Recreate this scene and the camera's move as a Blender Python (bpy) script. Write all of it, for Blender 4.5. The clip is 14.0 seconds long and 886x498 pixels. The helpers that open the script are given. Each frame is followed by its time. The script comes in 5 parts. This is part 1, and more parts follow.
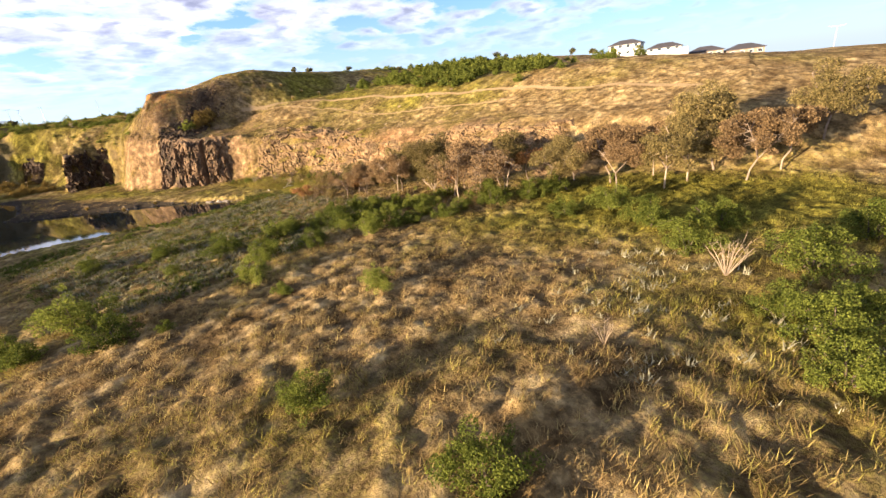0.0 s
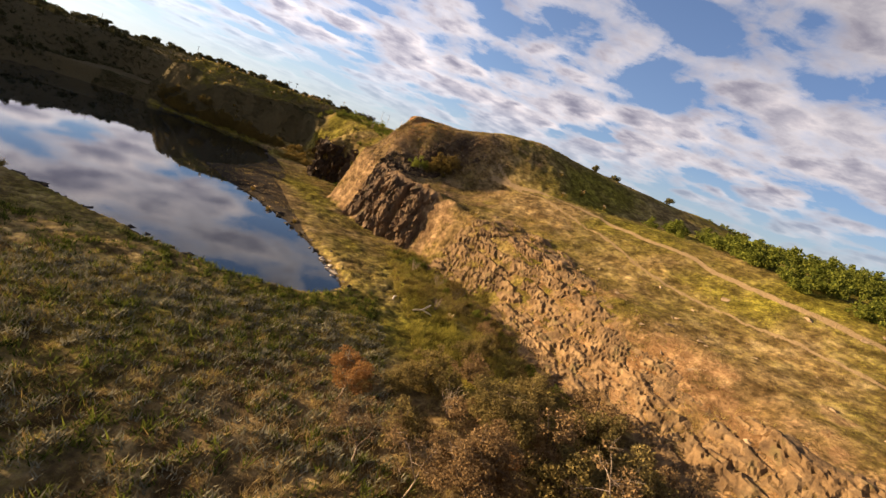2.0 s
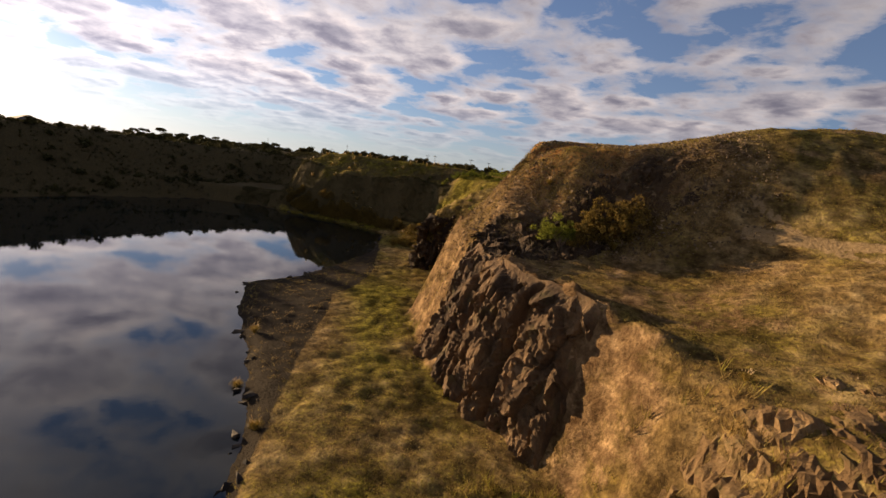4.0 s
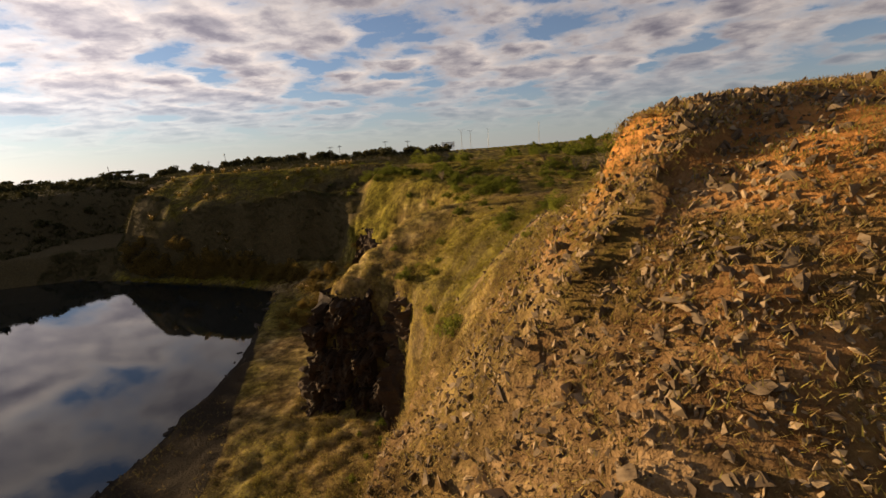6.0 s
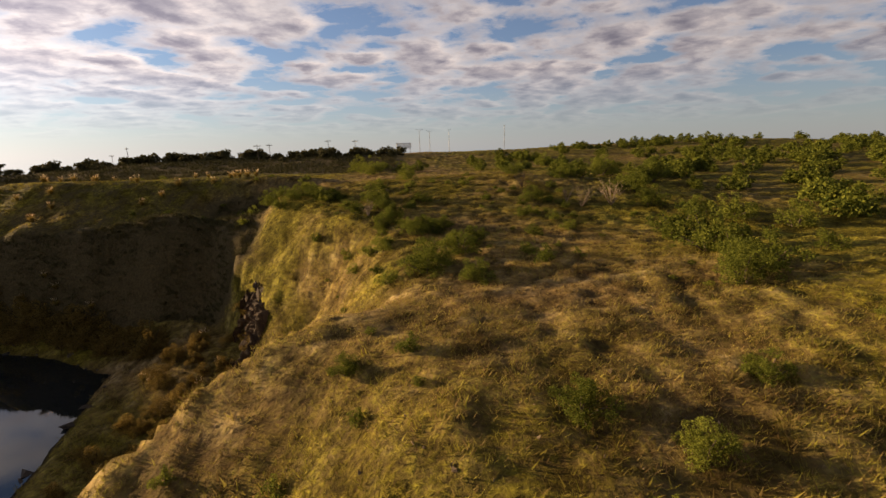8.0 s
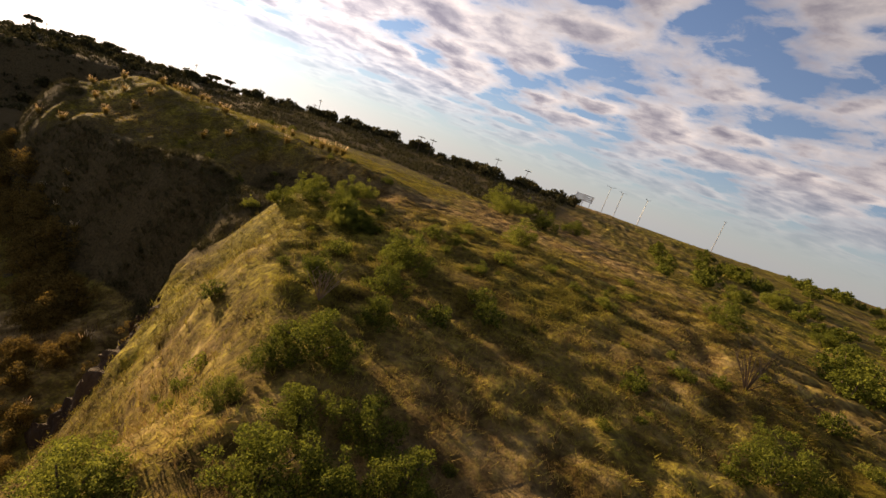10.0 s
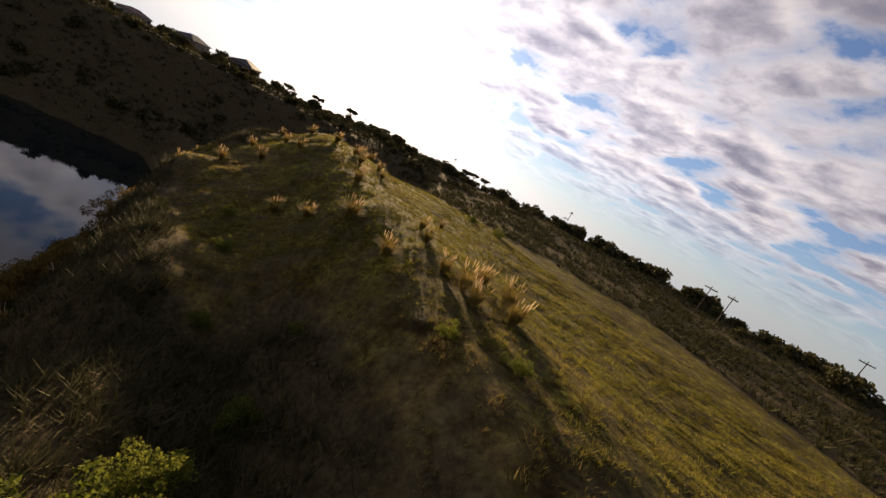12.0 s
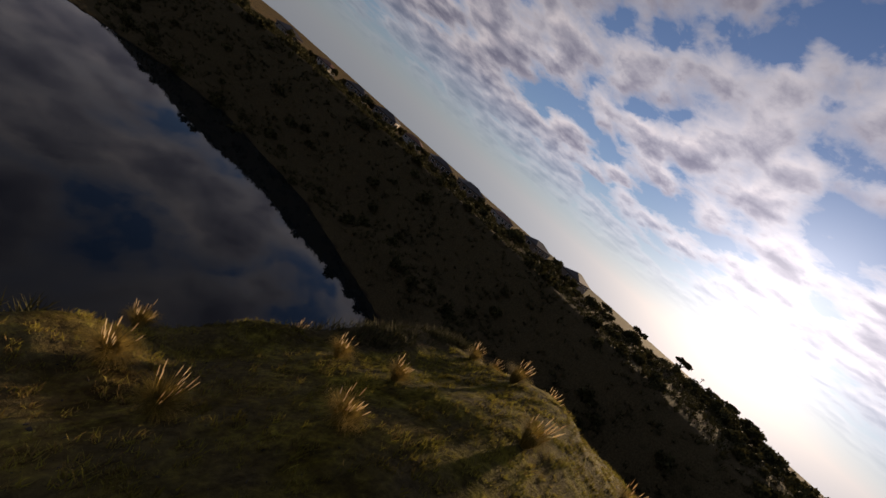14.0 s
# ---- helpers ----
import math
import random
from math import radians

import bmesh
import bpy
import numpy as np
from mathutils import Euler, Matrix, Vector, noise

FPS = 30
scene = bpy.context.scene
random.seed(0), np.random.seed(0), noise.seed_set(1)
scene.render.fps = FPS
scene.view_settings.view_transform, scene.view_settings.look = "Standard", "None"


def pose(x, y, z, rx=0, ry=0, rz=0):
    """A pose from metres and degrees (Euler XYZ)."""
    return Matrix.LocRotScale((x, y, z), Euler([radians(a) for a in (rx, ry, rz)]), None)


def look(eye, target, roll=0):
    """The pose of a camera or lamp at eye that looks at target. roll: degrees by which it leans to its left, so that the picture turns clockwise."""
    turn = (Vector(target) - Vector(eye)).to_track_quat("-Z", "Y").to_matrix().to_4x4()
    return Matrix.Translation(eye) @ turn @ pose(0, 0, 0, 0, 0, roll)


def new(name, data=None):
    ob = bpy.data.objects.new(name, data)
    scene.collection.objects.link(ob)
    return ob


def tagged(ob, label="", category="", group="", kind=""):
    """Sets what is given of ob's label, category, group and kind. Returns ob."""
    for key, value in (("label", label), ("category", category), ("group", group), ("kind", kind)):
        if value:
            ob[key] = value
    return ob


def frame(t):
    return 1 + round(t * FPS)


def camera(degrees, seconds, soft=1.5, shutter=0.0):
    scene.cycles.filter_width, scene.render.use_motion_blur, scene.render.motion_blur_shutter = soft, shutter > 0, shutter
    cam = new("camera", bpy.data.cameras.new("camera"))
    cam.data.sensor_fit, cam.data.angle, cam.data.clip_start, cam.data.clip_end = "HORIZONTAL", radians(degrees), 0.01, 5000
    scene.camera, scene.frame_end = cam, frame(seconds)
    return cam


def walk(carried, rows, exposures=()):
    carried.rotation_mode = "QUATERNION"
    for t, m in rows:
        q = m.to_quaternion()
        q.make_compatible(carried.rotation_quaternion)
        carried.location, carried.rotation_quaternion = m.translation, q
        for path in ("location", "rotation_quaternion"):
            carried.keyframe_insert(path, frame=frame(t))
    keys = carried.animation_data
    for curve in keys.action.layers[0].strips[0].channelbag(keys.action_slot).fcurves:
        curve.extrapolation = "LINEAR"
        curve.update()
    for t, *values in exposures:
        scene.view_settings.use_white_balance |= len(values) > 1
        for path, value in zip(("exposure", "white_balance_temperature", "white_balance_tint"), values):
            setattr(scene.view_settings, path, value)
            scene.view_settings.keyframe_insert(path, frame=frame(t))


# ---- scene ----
cam = camera(93.66, 14.0, soft=1.5, shutter=0.0)
PATH = [  # seconds, x, y, z, yaw, pitch, roll
    (0.0, -0.00, -0.00, 11.62, -51.20, -21.10, -7.14),
    (0.5, 6.18, 6.54, 11.94, -48.96, -13.92, -6.41),
    (1.0, 13.90, 13.53, 11.88, -39.81, -8.83, 3.31),
    (1.5, 19.97, 19.51, 12.14, -29.77, -9.86, 13.74),
    (2.0, 25.32, 26.49, 12.17, -17.37, -11.48, 20.39),
    (2.5, 28.97, 34.03, 11.95, -5.95, -13.05, 18.12),
    (3.0, 31.04, 41.97, 11.48, 2.75, -12.12, 11.54),
    (3.2, 31.47, 44.98, 11.67, 5.56, -11.26, 9.24),
    (3.5, 32.18, 49.46, 11.99, 7.01, -10.57, 8.30),
    (4.0, 33.06, 57.05, 12.95, 8.61, -9.84, 7.72),
    (4.5, 33.42, 64.61, 14.13, 9.20, -9.60, 7.62),
    (5.0, 33.06, 71.91, 15.17, 8.81, -9.84, 7.10),
    (5.3, 32.43, 76.08, 15.58, 8.12, -10.19, 6.24),
    (5.5, 31.91, 78.77, 15.83, 6.09, -11.25, 3.91),
    (6.0, 30.67, 85.42, 16.36, 0.09, -13.20, -3.81),
    (6.5, 30.20, 90.54, 16.76, -5.07, -13.46, -10.79),
    (7.0, 30.33, 95.76, 17.11, -7.39, -13.37, -11.69),
    (7.2, 30.42, 97.76, 17.18, -7.96, -13.12, -10.13),
    (7.5, 31.05, 100.29, 17.40, -7.99, -13.21, -8.03),
    (8.0, 33.64, 102.96, 18.05, -5.37, -13.80, -1.61),
    (8.5, 36.77, 105.36, 18.75, -0.68, -14.46, 6.18),
    (9.0, 38.85, 109.41, 19.14, 4.62, -14.63, 12.71),
    (9.3, 38.93, 113.42, 19.08, 7.49, -14.26, 14.94),
    (9.5, 38.64, 116.65, 18.95, 10.24, -13.65, 16.58),
    (10.0, 37.34, 123.90, 18.69, 16.32, -12.87, 19.38),
    (10.5, 35.50, 130.77, 18.49, 23.45, -13.28, 23.91),
    (11.0, 32.80, 136.85, 18.65, 32.97, -12.33, 27.89),
    (11.5, 28.28, 142.62, 18.81, 43.10, -12.12, 29.44),
    (12.0, 23.51, 147.14, 18.65, 51.94, -11.94, 28.68),
    (12.5, 17.86, 151.22, 18.28, 60.60, -11.59, 27.06),
    (13.0, 12.12, 154.34, 18.11, 71.67, -10.36, 29.32),
    (13.5, 6.90, 155.90, 18.60, 86.66, -8.93, 32.58),
    (14.0, 0.13, 156.13, 19.34, 102.89, -12.29, 40.88),
]


def aim(x, y, z, yaw, pitch, roll):
    return pose(x, y, z, 0, 0, yaw) @ pose(0, 0, 0, 90 + pitch) @ pose(0, 0, 0, 0, 0, roll)


walk(cam, [(t, aim(*row)) for t, *row in PATH], exposures=[(0, 2.73, 5750, 14), (0.5, 2.48, 6100, 15), (1, 2.34, 6400, 15), (1.5, 2.23, 6400, 15), (2, 2.0, 6700, 16), (3, 1.71, 7100, 18), (5.3, 1.04, 6750, 16), (6, 1.3, 7400, 15), (7, 1.29, 7150, 16), (9.5, 1.61, 7400, 17), (10.5, 1.55, 7100, 17), (11.5, 1.47, 6950, 16), (12.5, 1.08, 6600, 16), (13.2, 0.82, 6500, 17), (14, 0.52, 6450, 18)])

# ---- daylight ----
SUN_YAW, SUN_UP = 68.5, 8.2  # the sun's side (to the left of +y) and its height, in degrees


def node(tree, kind, **values):
    n = tree.nodes.new(kind)
    for key, value in values.items():
        if key in n.inputs:
            n.inputs[key].default_value = value
    return n


def link(tree, a, b):
    tree.links.new(a, b)


def math_node(tree, op, a, b=None, clamp=False):
    n = tree.nodes.new("ShaderNodeMath")
    n.operation, n.use_clamp = op, clamp
    for socket, v in zip(n.inputs, (a, b)):
        if v is None:
            continue
        if isinstance(v, (int, float)):
            socket.default_value = v
        else:
            link(tree, v, socket)
    return n.outputs[0]


def mix_node(tree, fac, a, b, kind="MIX"):
    n = tree.nodes.new("ShaderNodeMix")
    n.data_type, n.blend_type = "RGBA", kind
    for i, v in ((0, fac), (6, a), (7, b)):
        if isinstance(v, (int, float)):
            n.inputs[i].default_value = v
        elif isinstance(v, tuple):
            n.inputs[i].default_value = (*v, 1)
        else:
            link(tree, v, n.inputs[i])
    return n.outputs[2]


def ramp_node(tree, fac, *stops):
    n = tree.nodes.new("ShaderNodeValToRGB")
    e = n.color_ramp.elements
    while len(e) < len(stops):
        e.new(0.5)
    for el, (p, c) in zip(e, stops):
        el.position, el.color = p, (*c, 1) if isinstance(c, tuple) else (c, c, c, 1)
    link(tree, fac, n.inputs[0])
    return n.outputs[0]


def noise_node(tree, vec, scale, detail=4.0, rough=0.55, warp=0.0):
    n = node(tree, "ShaderNodeTexNoise", Scale=scale, Detail=detail, Roughness=rough, Distortion=warp)
    if vec is not None:
        link(tree, vec, n.inputs["Vector"])
    return n.outputs[0]


def build_world():
    world = bpy.data.worlds.new("sky")
    world.use_nodes = True
    scene.world = world
    t = world.node_tree
    t.nodes.clear()
    sky = t.nodes.new("ShaderNodeTexSky")
    sky.sky_type, sky.sun_disc = "NISHITA", False
    sky.sun_elevation, sky.sun_rotation = radians(SUN_UP), radians(-SUN_YAW)
    sky.air_density, sky.dust_density, sky.ozone_density = 1.0, 0.2, 3.0
    way = t.nodes.new("ShaderNodeTexCoord").outputs["Generated"]
    split = t.nodes.new("ShaderNodeSeparateXYZ")
    link(t, way, split.inputs[0])
    # a flat layer of broken cloud, seen from below: banks of small rounded heaps
    up = math_node(t, "MAXIMUM", math_node(t, "ADD", split.outputs[2], 0.17), 0.03)
    flat = t.nodes.new("ShaderNodeCombineXYZ")
    link(t, math_node(t, "DIVIDE", split.outputs[0], up), flat.inputs[0])
    link(t, math_node(t, "DIVIDE", split.outputs[1], up), flat.inputs[1])
    turn = t.nodes.new("ShaderNodeMapping")
    turn.inputs["Rotation"].default_value = (0, 0, radians(24))
    turn.inputs["Scale"].default_value = (1.0, 1.15, 1.0)
    turn.inputs["Location"].default_value = (3.1, 1.7, 0.0)
    link(t, flat.outputs[0], turn.inputs[0])
    big = noise_node(t, turn.outputs[0], 0.42, 2.0, 0.5)
    shift = t.nodes.new("ShaderNodeVectorMath")
    shift.operation = "ADD"
    shift.inputs[1].default_value = (-0.075, 0.01, 0.0)
    link(t, turn.outputs[0], shift.inputs[0])

    def lumps(where):
        mid = noise_node(t, where, 2.1, 2.0, 0.5, 0.2)
        heap = node(t, "ShaderNodeTexVoronoi", Scale=3.6, Smoothness=0.55, Randomness=1.0)
        heap.feature = "SMOOTH_F1"
        bend = t.nodes.new("ShaderNodeVectorMath")
        bend.operation = "MULTIPLY_ADD"
        bend.inputs[1].default_value = (0.34, 0.34, 0.0)
        wobble = node(t, "ShaderNodeTexNoise", Scale=3.4, Detail=4.0, Roughness=0.6)
        link(t, where, wobble.inputs["Vector"])
        link(t, wobble.outputs["Color"], bend.inputs[0])
        link(t, where, bend.inputs[2])
        link(t, bend.outputs[0], heap.inputs["Vector"])
        fine = noise_node(t, where, 7.0, 6.0, 0.6, 0.3)
        heaped = math_node(t, "MULTIPLY", math_node(t, "SUBTRACT", 0.5, heap.outputs["Distance"]), 0.34)
        return math_node(t, "ADD", heaped, math_node(t, "ADD", math_node(t, "MULTIPLY", mid, 0.46), math_node(t, "MULTIPLY", fine, 0.26)))

    here, sunward = lumps(turn.outputs[0]), lumps(shift.outputs[0])
    body = math_node(t, "ADD", math_node(t, "MULTIPLY", big, 0.34), here)
    body = math_node(t, "SUBTRACT", body, math_node(t, "MULTIPLY", ramp_node(t, split.outputs[0], (0.05, 0.0), (0.75, 1.0)), 0.046))
    cover = ramp_node(t, body, (0.452, 0.0), (0.5, 0.55), (0.56, 0.95))
    rim = math_node(t, "SUBTRACT", here, sunward)
    low = ramp_node(t, split.outputs[2], (0.025, 0.0), (0.16, 1.0))
    cover = math_node(t, "MULTIPLY", cover, low)
    # thick cloud is grey below, thin edges let the sun through
    thick = ramp_node(t, body, (0.45, (1.0, 0.97, 0.96)), (0.54, (0.94, 0.91, 0.92)), (0.62, (0.70, 0.68, 0.73)), (0.72, (0.52, 0.51, 0.58)))
    thick = mix_node(t, 1.0, thick, ramp_node(t, math_node(t, "ADD", math_node(t, "MULTIPLY", rim, 2.6), 0.5), (0.2, (1.3, 1.25, 1.2)), (0.5, (0.95, 0.95, 0.97)), (0.8, (0.62, 0.62, 0.69))), "MULTIPLY")
    base_shade = ramp_node(t, split.outputs[2], (0.25, 1.0), (0.85, 0.38))
    thick = mix_node(t, 1.0, thick, base_shade, "MULTIPLY")
    s = Vector((-math.sin(radians(SUN_YAW)) * math.cos(radians(SUN_UP)), math.cos(radians(SUN_YAW)) * math.cos(radians(SUN_UP)), math.sin(radians(SUN_UP))))
    dot = t.nodes.new("ShaderNodeVectorMath")
    dot.operation = "DOT_PRODUCT"
    dot.inputs[1].default_value = s
    link(t, way, dot.inputs[0])
    near = math_node(t, "POWER", math_node(t, "MAXIMUM", dot.outputs["Value"], 0.0), 12.0)
    wide_glow = math_node(t, "POWER", math_node(t, "MAXIMUM", dot.outputs["Value"], 0.0), 3.5)
    glare = math_node(t, "POWER", math_node(t, "MAXIMUM", dot.outputs["Value"], 0.0), 70.0)
    lit = t.nodes.new("ShaderNodeVectorMath")
    lit.operation = "SCALE"
    link(t, thick, lit.inputs[0])
    link(t, math_node(t, "ADD", math_node(t, "MULTIPLY", near, 1.6), math_node(t, "ADD", math_node(t, "MULTIPLY", wide_glow, 6.5), 4.9)), lit.inputs["Scale"])
    # blue above, pale haze at the horizon
    blue = mix_node(t, 1.0, sky.outputs[0], (0.86, 0.98, 1.22), "MULTIPLY")
    haze = ramp_node(t, split.outputs[2], (0.0, 0.7), (0.16, 0.22), (0.6, 0.06))
    pale = t.nodes.new("ShaderNodeVectorMath")
    pale.operation = "SCALE"
    pale.inputs[0].default_value = (0.78, 0.88, 1.0)
    link(t, math_node(t, "ADD", math_node(t, "MULTIPLY", near, 4.0), math_node(t, "ADD", math_node(t, "MULTIPLY", wide_glow, 5.0), 4.2)), pale.inputs["Scale"])
    blue = mix_node(t, haze, blue, pale.outputs[0])
    color = mix_node(t, cover, blue, lit.outputs[0])
    # the sky is duller away from the sun
    color = mix_node(t, 1.0, color, ramp_node(t, split.outputs[0], (0.1, 1.0), (0.85, 0.76)), "MULTIPLY")
    halo = t.nodes.new("ShaderNodeVectorMath")
    halo.operation = "SCALE"
    halo.inputs[0].default_value = (1.0, 0.95, 0.88)
    link(t, math_node(t, "MULTIPLY", glare, 6.5), halo.inputs["Scale"])
    total = t.nodes.new("ShaderNodeVectorMath")
    total.operation = "ADD"
    link(t, color, total.inputs[0])
    link(t, halo.outputs[0], total.inputs[1])
    back = node(t, "ShaderNodeBackground", Strength=0.05)
    link(t, total.outputs[0], back.inputs[0])
    out = t.nodes.new("ShaderNodeOutputWorld")
    link(t, back.outputs[0], out.inputs[0])
    return s


SUN_WAY = build_world()
sun = new("sun", bpy.data.lights.new("sun", "SUN"))
sun.data.energy, sun.data.angle, sun.data.color = 4.3, radians(0.6), (1.0, 0.75, 0.44)
sun.matrix_world = look(SUN_WAY * 300, (0, 0, 0))
scene.view_settings.exposure = 0.0

# ---- materials ----


def material(name, rough=0.9):
    m = bpy.data.materials.new(name)
    m.use_nodes = True
    t = m.node_tree
    b = t.nodes["Principled BSDF"]
    b.inputs["Roughness"].default_value = rough
    b.inputs["Specular IOR Level"].default_value = 0.25
    return m, t, b


def place_of(t):
    return t.nodes.new("ShaderNodeTexCoord").outputs["Object"]


def bump(t, b, height, strength=0.5, distance=0.1):
    n = node(t, "ShaderNodeBump", Strength=strength, Distance=distance)
    link(t, height, n.inputs["Height"])
    link(t, n.outputs[0], b.inputs["Normal"])


def attribute(t, name):
    n = t.nodes.new("ShaderNodeAttribute")
    n.attribute_name = name
    return n.outputs["Fac"]


def broken(t, p, color, size, spread_by, depth=0.7):
    """Broken stone: each piece its own tone, with narrow joints between them."""
    tone, edge = t.nodes.new("ShaderNodeTexVoronoi"), t.nodes.new("ShaderNodeTexVoronoi")
    edge.feature = "DISTANCE_TO_EDGE"
    warp = t.nodes.new("ShaderNodeVectorMath")
    warp.operation = "MULTIPLY_ADD"
    wobble = node(t, "ShaderNodeTexNoise", Scale=size * 0.8, Detail=3.0)
    link(t, p, wobble.inputs["Vector"])
    link(t, wobble.outputs["Color"], warp.inputs[0])
    warp.inputs[1].default_value = (0.5 / size,) * 3
    link(t, p, warp.inputs[2])
    for n in (tone, edge):
        n.inputs["Scale"].default_value = size
        link(t, warp.outputs[0], n.inputs["Vector"])
    split = t.nodes.new("ShaderNodeSeparateColor")
    link(t, tone.outputs["Color"], split.inputs[0])
    color = mix_node(t, spread_by, color, ramp_node(t, split.outputs[0], (0.0, 0.45), (1.0, 1.6)), "MULTIPLY")
    joint = ramp_node(t, edge.outputs["Distance"], (0.0, 0.0), (0.10, 1.0))
    return mix_node(t, depth, color, ramp_node(t, edge.outputs["Distance"], (0.0, 0.25), (0.07, 1.0)), "MULTIPLY"), joint


def ground_material():
    m, t, b = material("hill_ground", 0.95)
    b.inputs["Specular IOR Level"].default_value = 0.04
    p = place_of(t)
    wide, mid, fine = noise_node(t, p, 0.09, 4), noise_node(t, p, 0.7, 5), noise_node(t, p, 6.0, 6, 0.65)
    dry = ramp_node(t, mid, (0.3, (0.15, 0.098, 0.038)), (0.5, (0.275, 0.192, 0.084)), (0.7, (0.43, 0.325, 0.165)))
    green = ramp_node(t, fine, (0.3, (0.095, 0.088, 0.014)), (0.7, (0.27, 0.232, 0.036)))
    pick = math_node(t, "ADD", attribute(t, "lush"), math_node(t, "MULTIPLY", math_node(t, "SUBTRACT", wide, 0.5), 1.6))
    grass = mix_node(t, ramp_node(t, math_node(t, "ADD", pick, math_node(t, "MULTIPLY", math_node(t, "SUBTRACT", fine, 0.5), 0.8)), (0.3, 0.0), (0.75, 1.0)), dry, green)
    clump = noise_node(t, p, 2.2, 3, 0.6)
    grass = mix_node(t, 0.75, grass, ramp_node(t, clump, (0.36, 0.35), (0.62, 1.3)), "MULTIPLY")
    grass = mix_node(t, 0.55, grass, ramp_node(t, fine, (0.25, 0.35), (0.75, 1.15)), "MULTIPLY")
    grass = mix_node(t, 0.85, grass, ramp_node(t, noise_node(t, p, 0.42, 5, 0.65), (0.38, (0.5, 0.47, 0.44)), (0.5, (0.95, 0.95, 0.95)), (0.64, (1.3, 1.27, 1.2))), "MULTIPLY")
    # litter and shade between hummocks, and light on their tops, put into the colour
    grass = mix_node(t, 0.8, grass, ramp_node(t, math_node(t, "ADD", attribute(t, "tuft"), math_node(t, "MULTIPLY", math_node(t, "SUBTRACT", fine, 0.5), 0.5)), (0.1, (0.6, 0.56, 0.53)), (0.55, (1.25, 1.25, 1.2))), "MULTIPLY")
    stone = ramp_node(t, noise_node(t, p, 1.1, 7, 0.65), (0.3, (0.052, 0.034, 0.019)), (0.5, (0.15, 0.1, 0.053)), (0.72, (0.30, 0.205, 0.108)))
    stone, _ = broken(t, p, stone, 5.5, 0.45, 0.0)
    stone = mix_node(t, 0.8, stone, ramp_node(t, noise_node(t, p, 0.55, 5, 0.7), (0.36, 0.42), (0.64, 1.3)), "MULTIPLY")
    soil = ramp_node(t, mid, (0.3, (0.32, 0.135, 0.04)), (0.7, (0.52, 0.25, 0.08)))
    stone = mix_node(t, attribute(t, "ochre"), stone, soil)
    edge = math_node(t, "ADD", attribute(t, "rock"), math_node(t, "MULTIPLY", math_node(t, "SUBTRACT", fine, 0.5), 0.9))
    edge = math_node(t, "ADD", edge, math_node(t, "MULTIPLY", math_node(t, "SUBTRACT", mid, 0.5), 1.1))
    edge = math_node(t, "ADD", edge, math_node(t, "MULTIPLY", math_node(t, "SUBTRACT", noise_node(t, p, 0.22, 4, 0.6), 0.5), 1.3))
    bare = ramp_node(t, edge, (0.38, 0.0), (0.62, 1.0))
    color = mix_node(t, bare, grass, stone)
    # brown of brush and litter, which also paints shade on the sunless slopes
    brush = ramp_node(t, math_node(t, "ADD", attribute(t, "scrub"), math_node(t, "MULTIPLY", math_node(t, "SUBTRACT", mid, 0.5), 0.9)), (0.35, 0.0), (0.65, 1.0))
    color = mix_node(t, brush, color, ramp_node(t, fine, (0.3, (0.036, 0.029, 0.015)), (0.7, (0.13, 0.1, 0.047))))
    track = ramp_node(t, math_node(t, "ADD", attribute(t, "track"), math_node(t, "MULTIPLY", math_node(t, "SUBTRACT", fine, 0.5), 0.7)), (0.4, 0.0), (0.65, 1.0))
    color = mix_node(t, track, color, ramp_node(t, fine, (0.3, (0.2, 0.138, 0.07)), (0.7, (0.31, 0.22, 0.118))))
    path = ramp_node(t, math_node(t, "ADD", attribute(t, "dirt"), math_node(t, "MULTIPLY", math_node(t, "SUBTRACT", fine, 0.5), 0.7)), (0.4, 0.0), (0.65, 1.0))
    color = mix_node(t, path, color, ramp_node(t, fine, (0.3, (0.13, 0.083, 0.043)), (0.7, (0.245, 0.16, 0.083))))
    # mud at the waterline; its broad eastern patch also paints the bank's shade
    mud_shade = ramp_node(t, math_node(t, "ADD", attribute(t, "mud_shade"), math_node(t, "MULTIPLY", math_node(t, "SUBTRACT", fine, 0.5), 0.6)), (0.4, 0.0), (0.6, 1.0))
    color = mix_node(t, mud_shade, color, (0.032, 0.025, 0.017))
    link(t, color, b.inputs["Base Color"])
    relief = math_node(t, "ADD", math_node(t, "MULTIPLY", mid, 0.8), fine)
    bump(t, b, relief, 0.9, 0.18)
    return m


def water_material():
    m, t, b = material("pond_water", 0.02)
    b.inputs["Base Color"].default_value = (0.008, 0.012, 0.014, 1)
    b.inputs["Specular IOR Level"].default_value = 0.5
    bump(t, b, noise_node(t, place_of(t), 2.4, 3, 0.5), 0.05, 0.02)
    return m


GROUND, WATER = ground_material(), water_material()

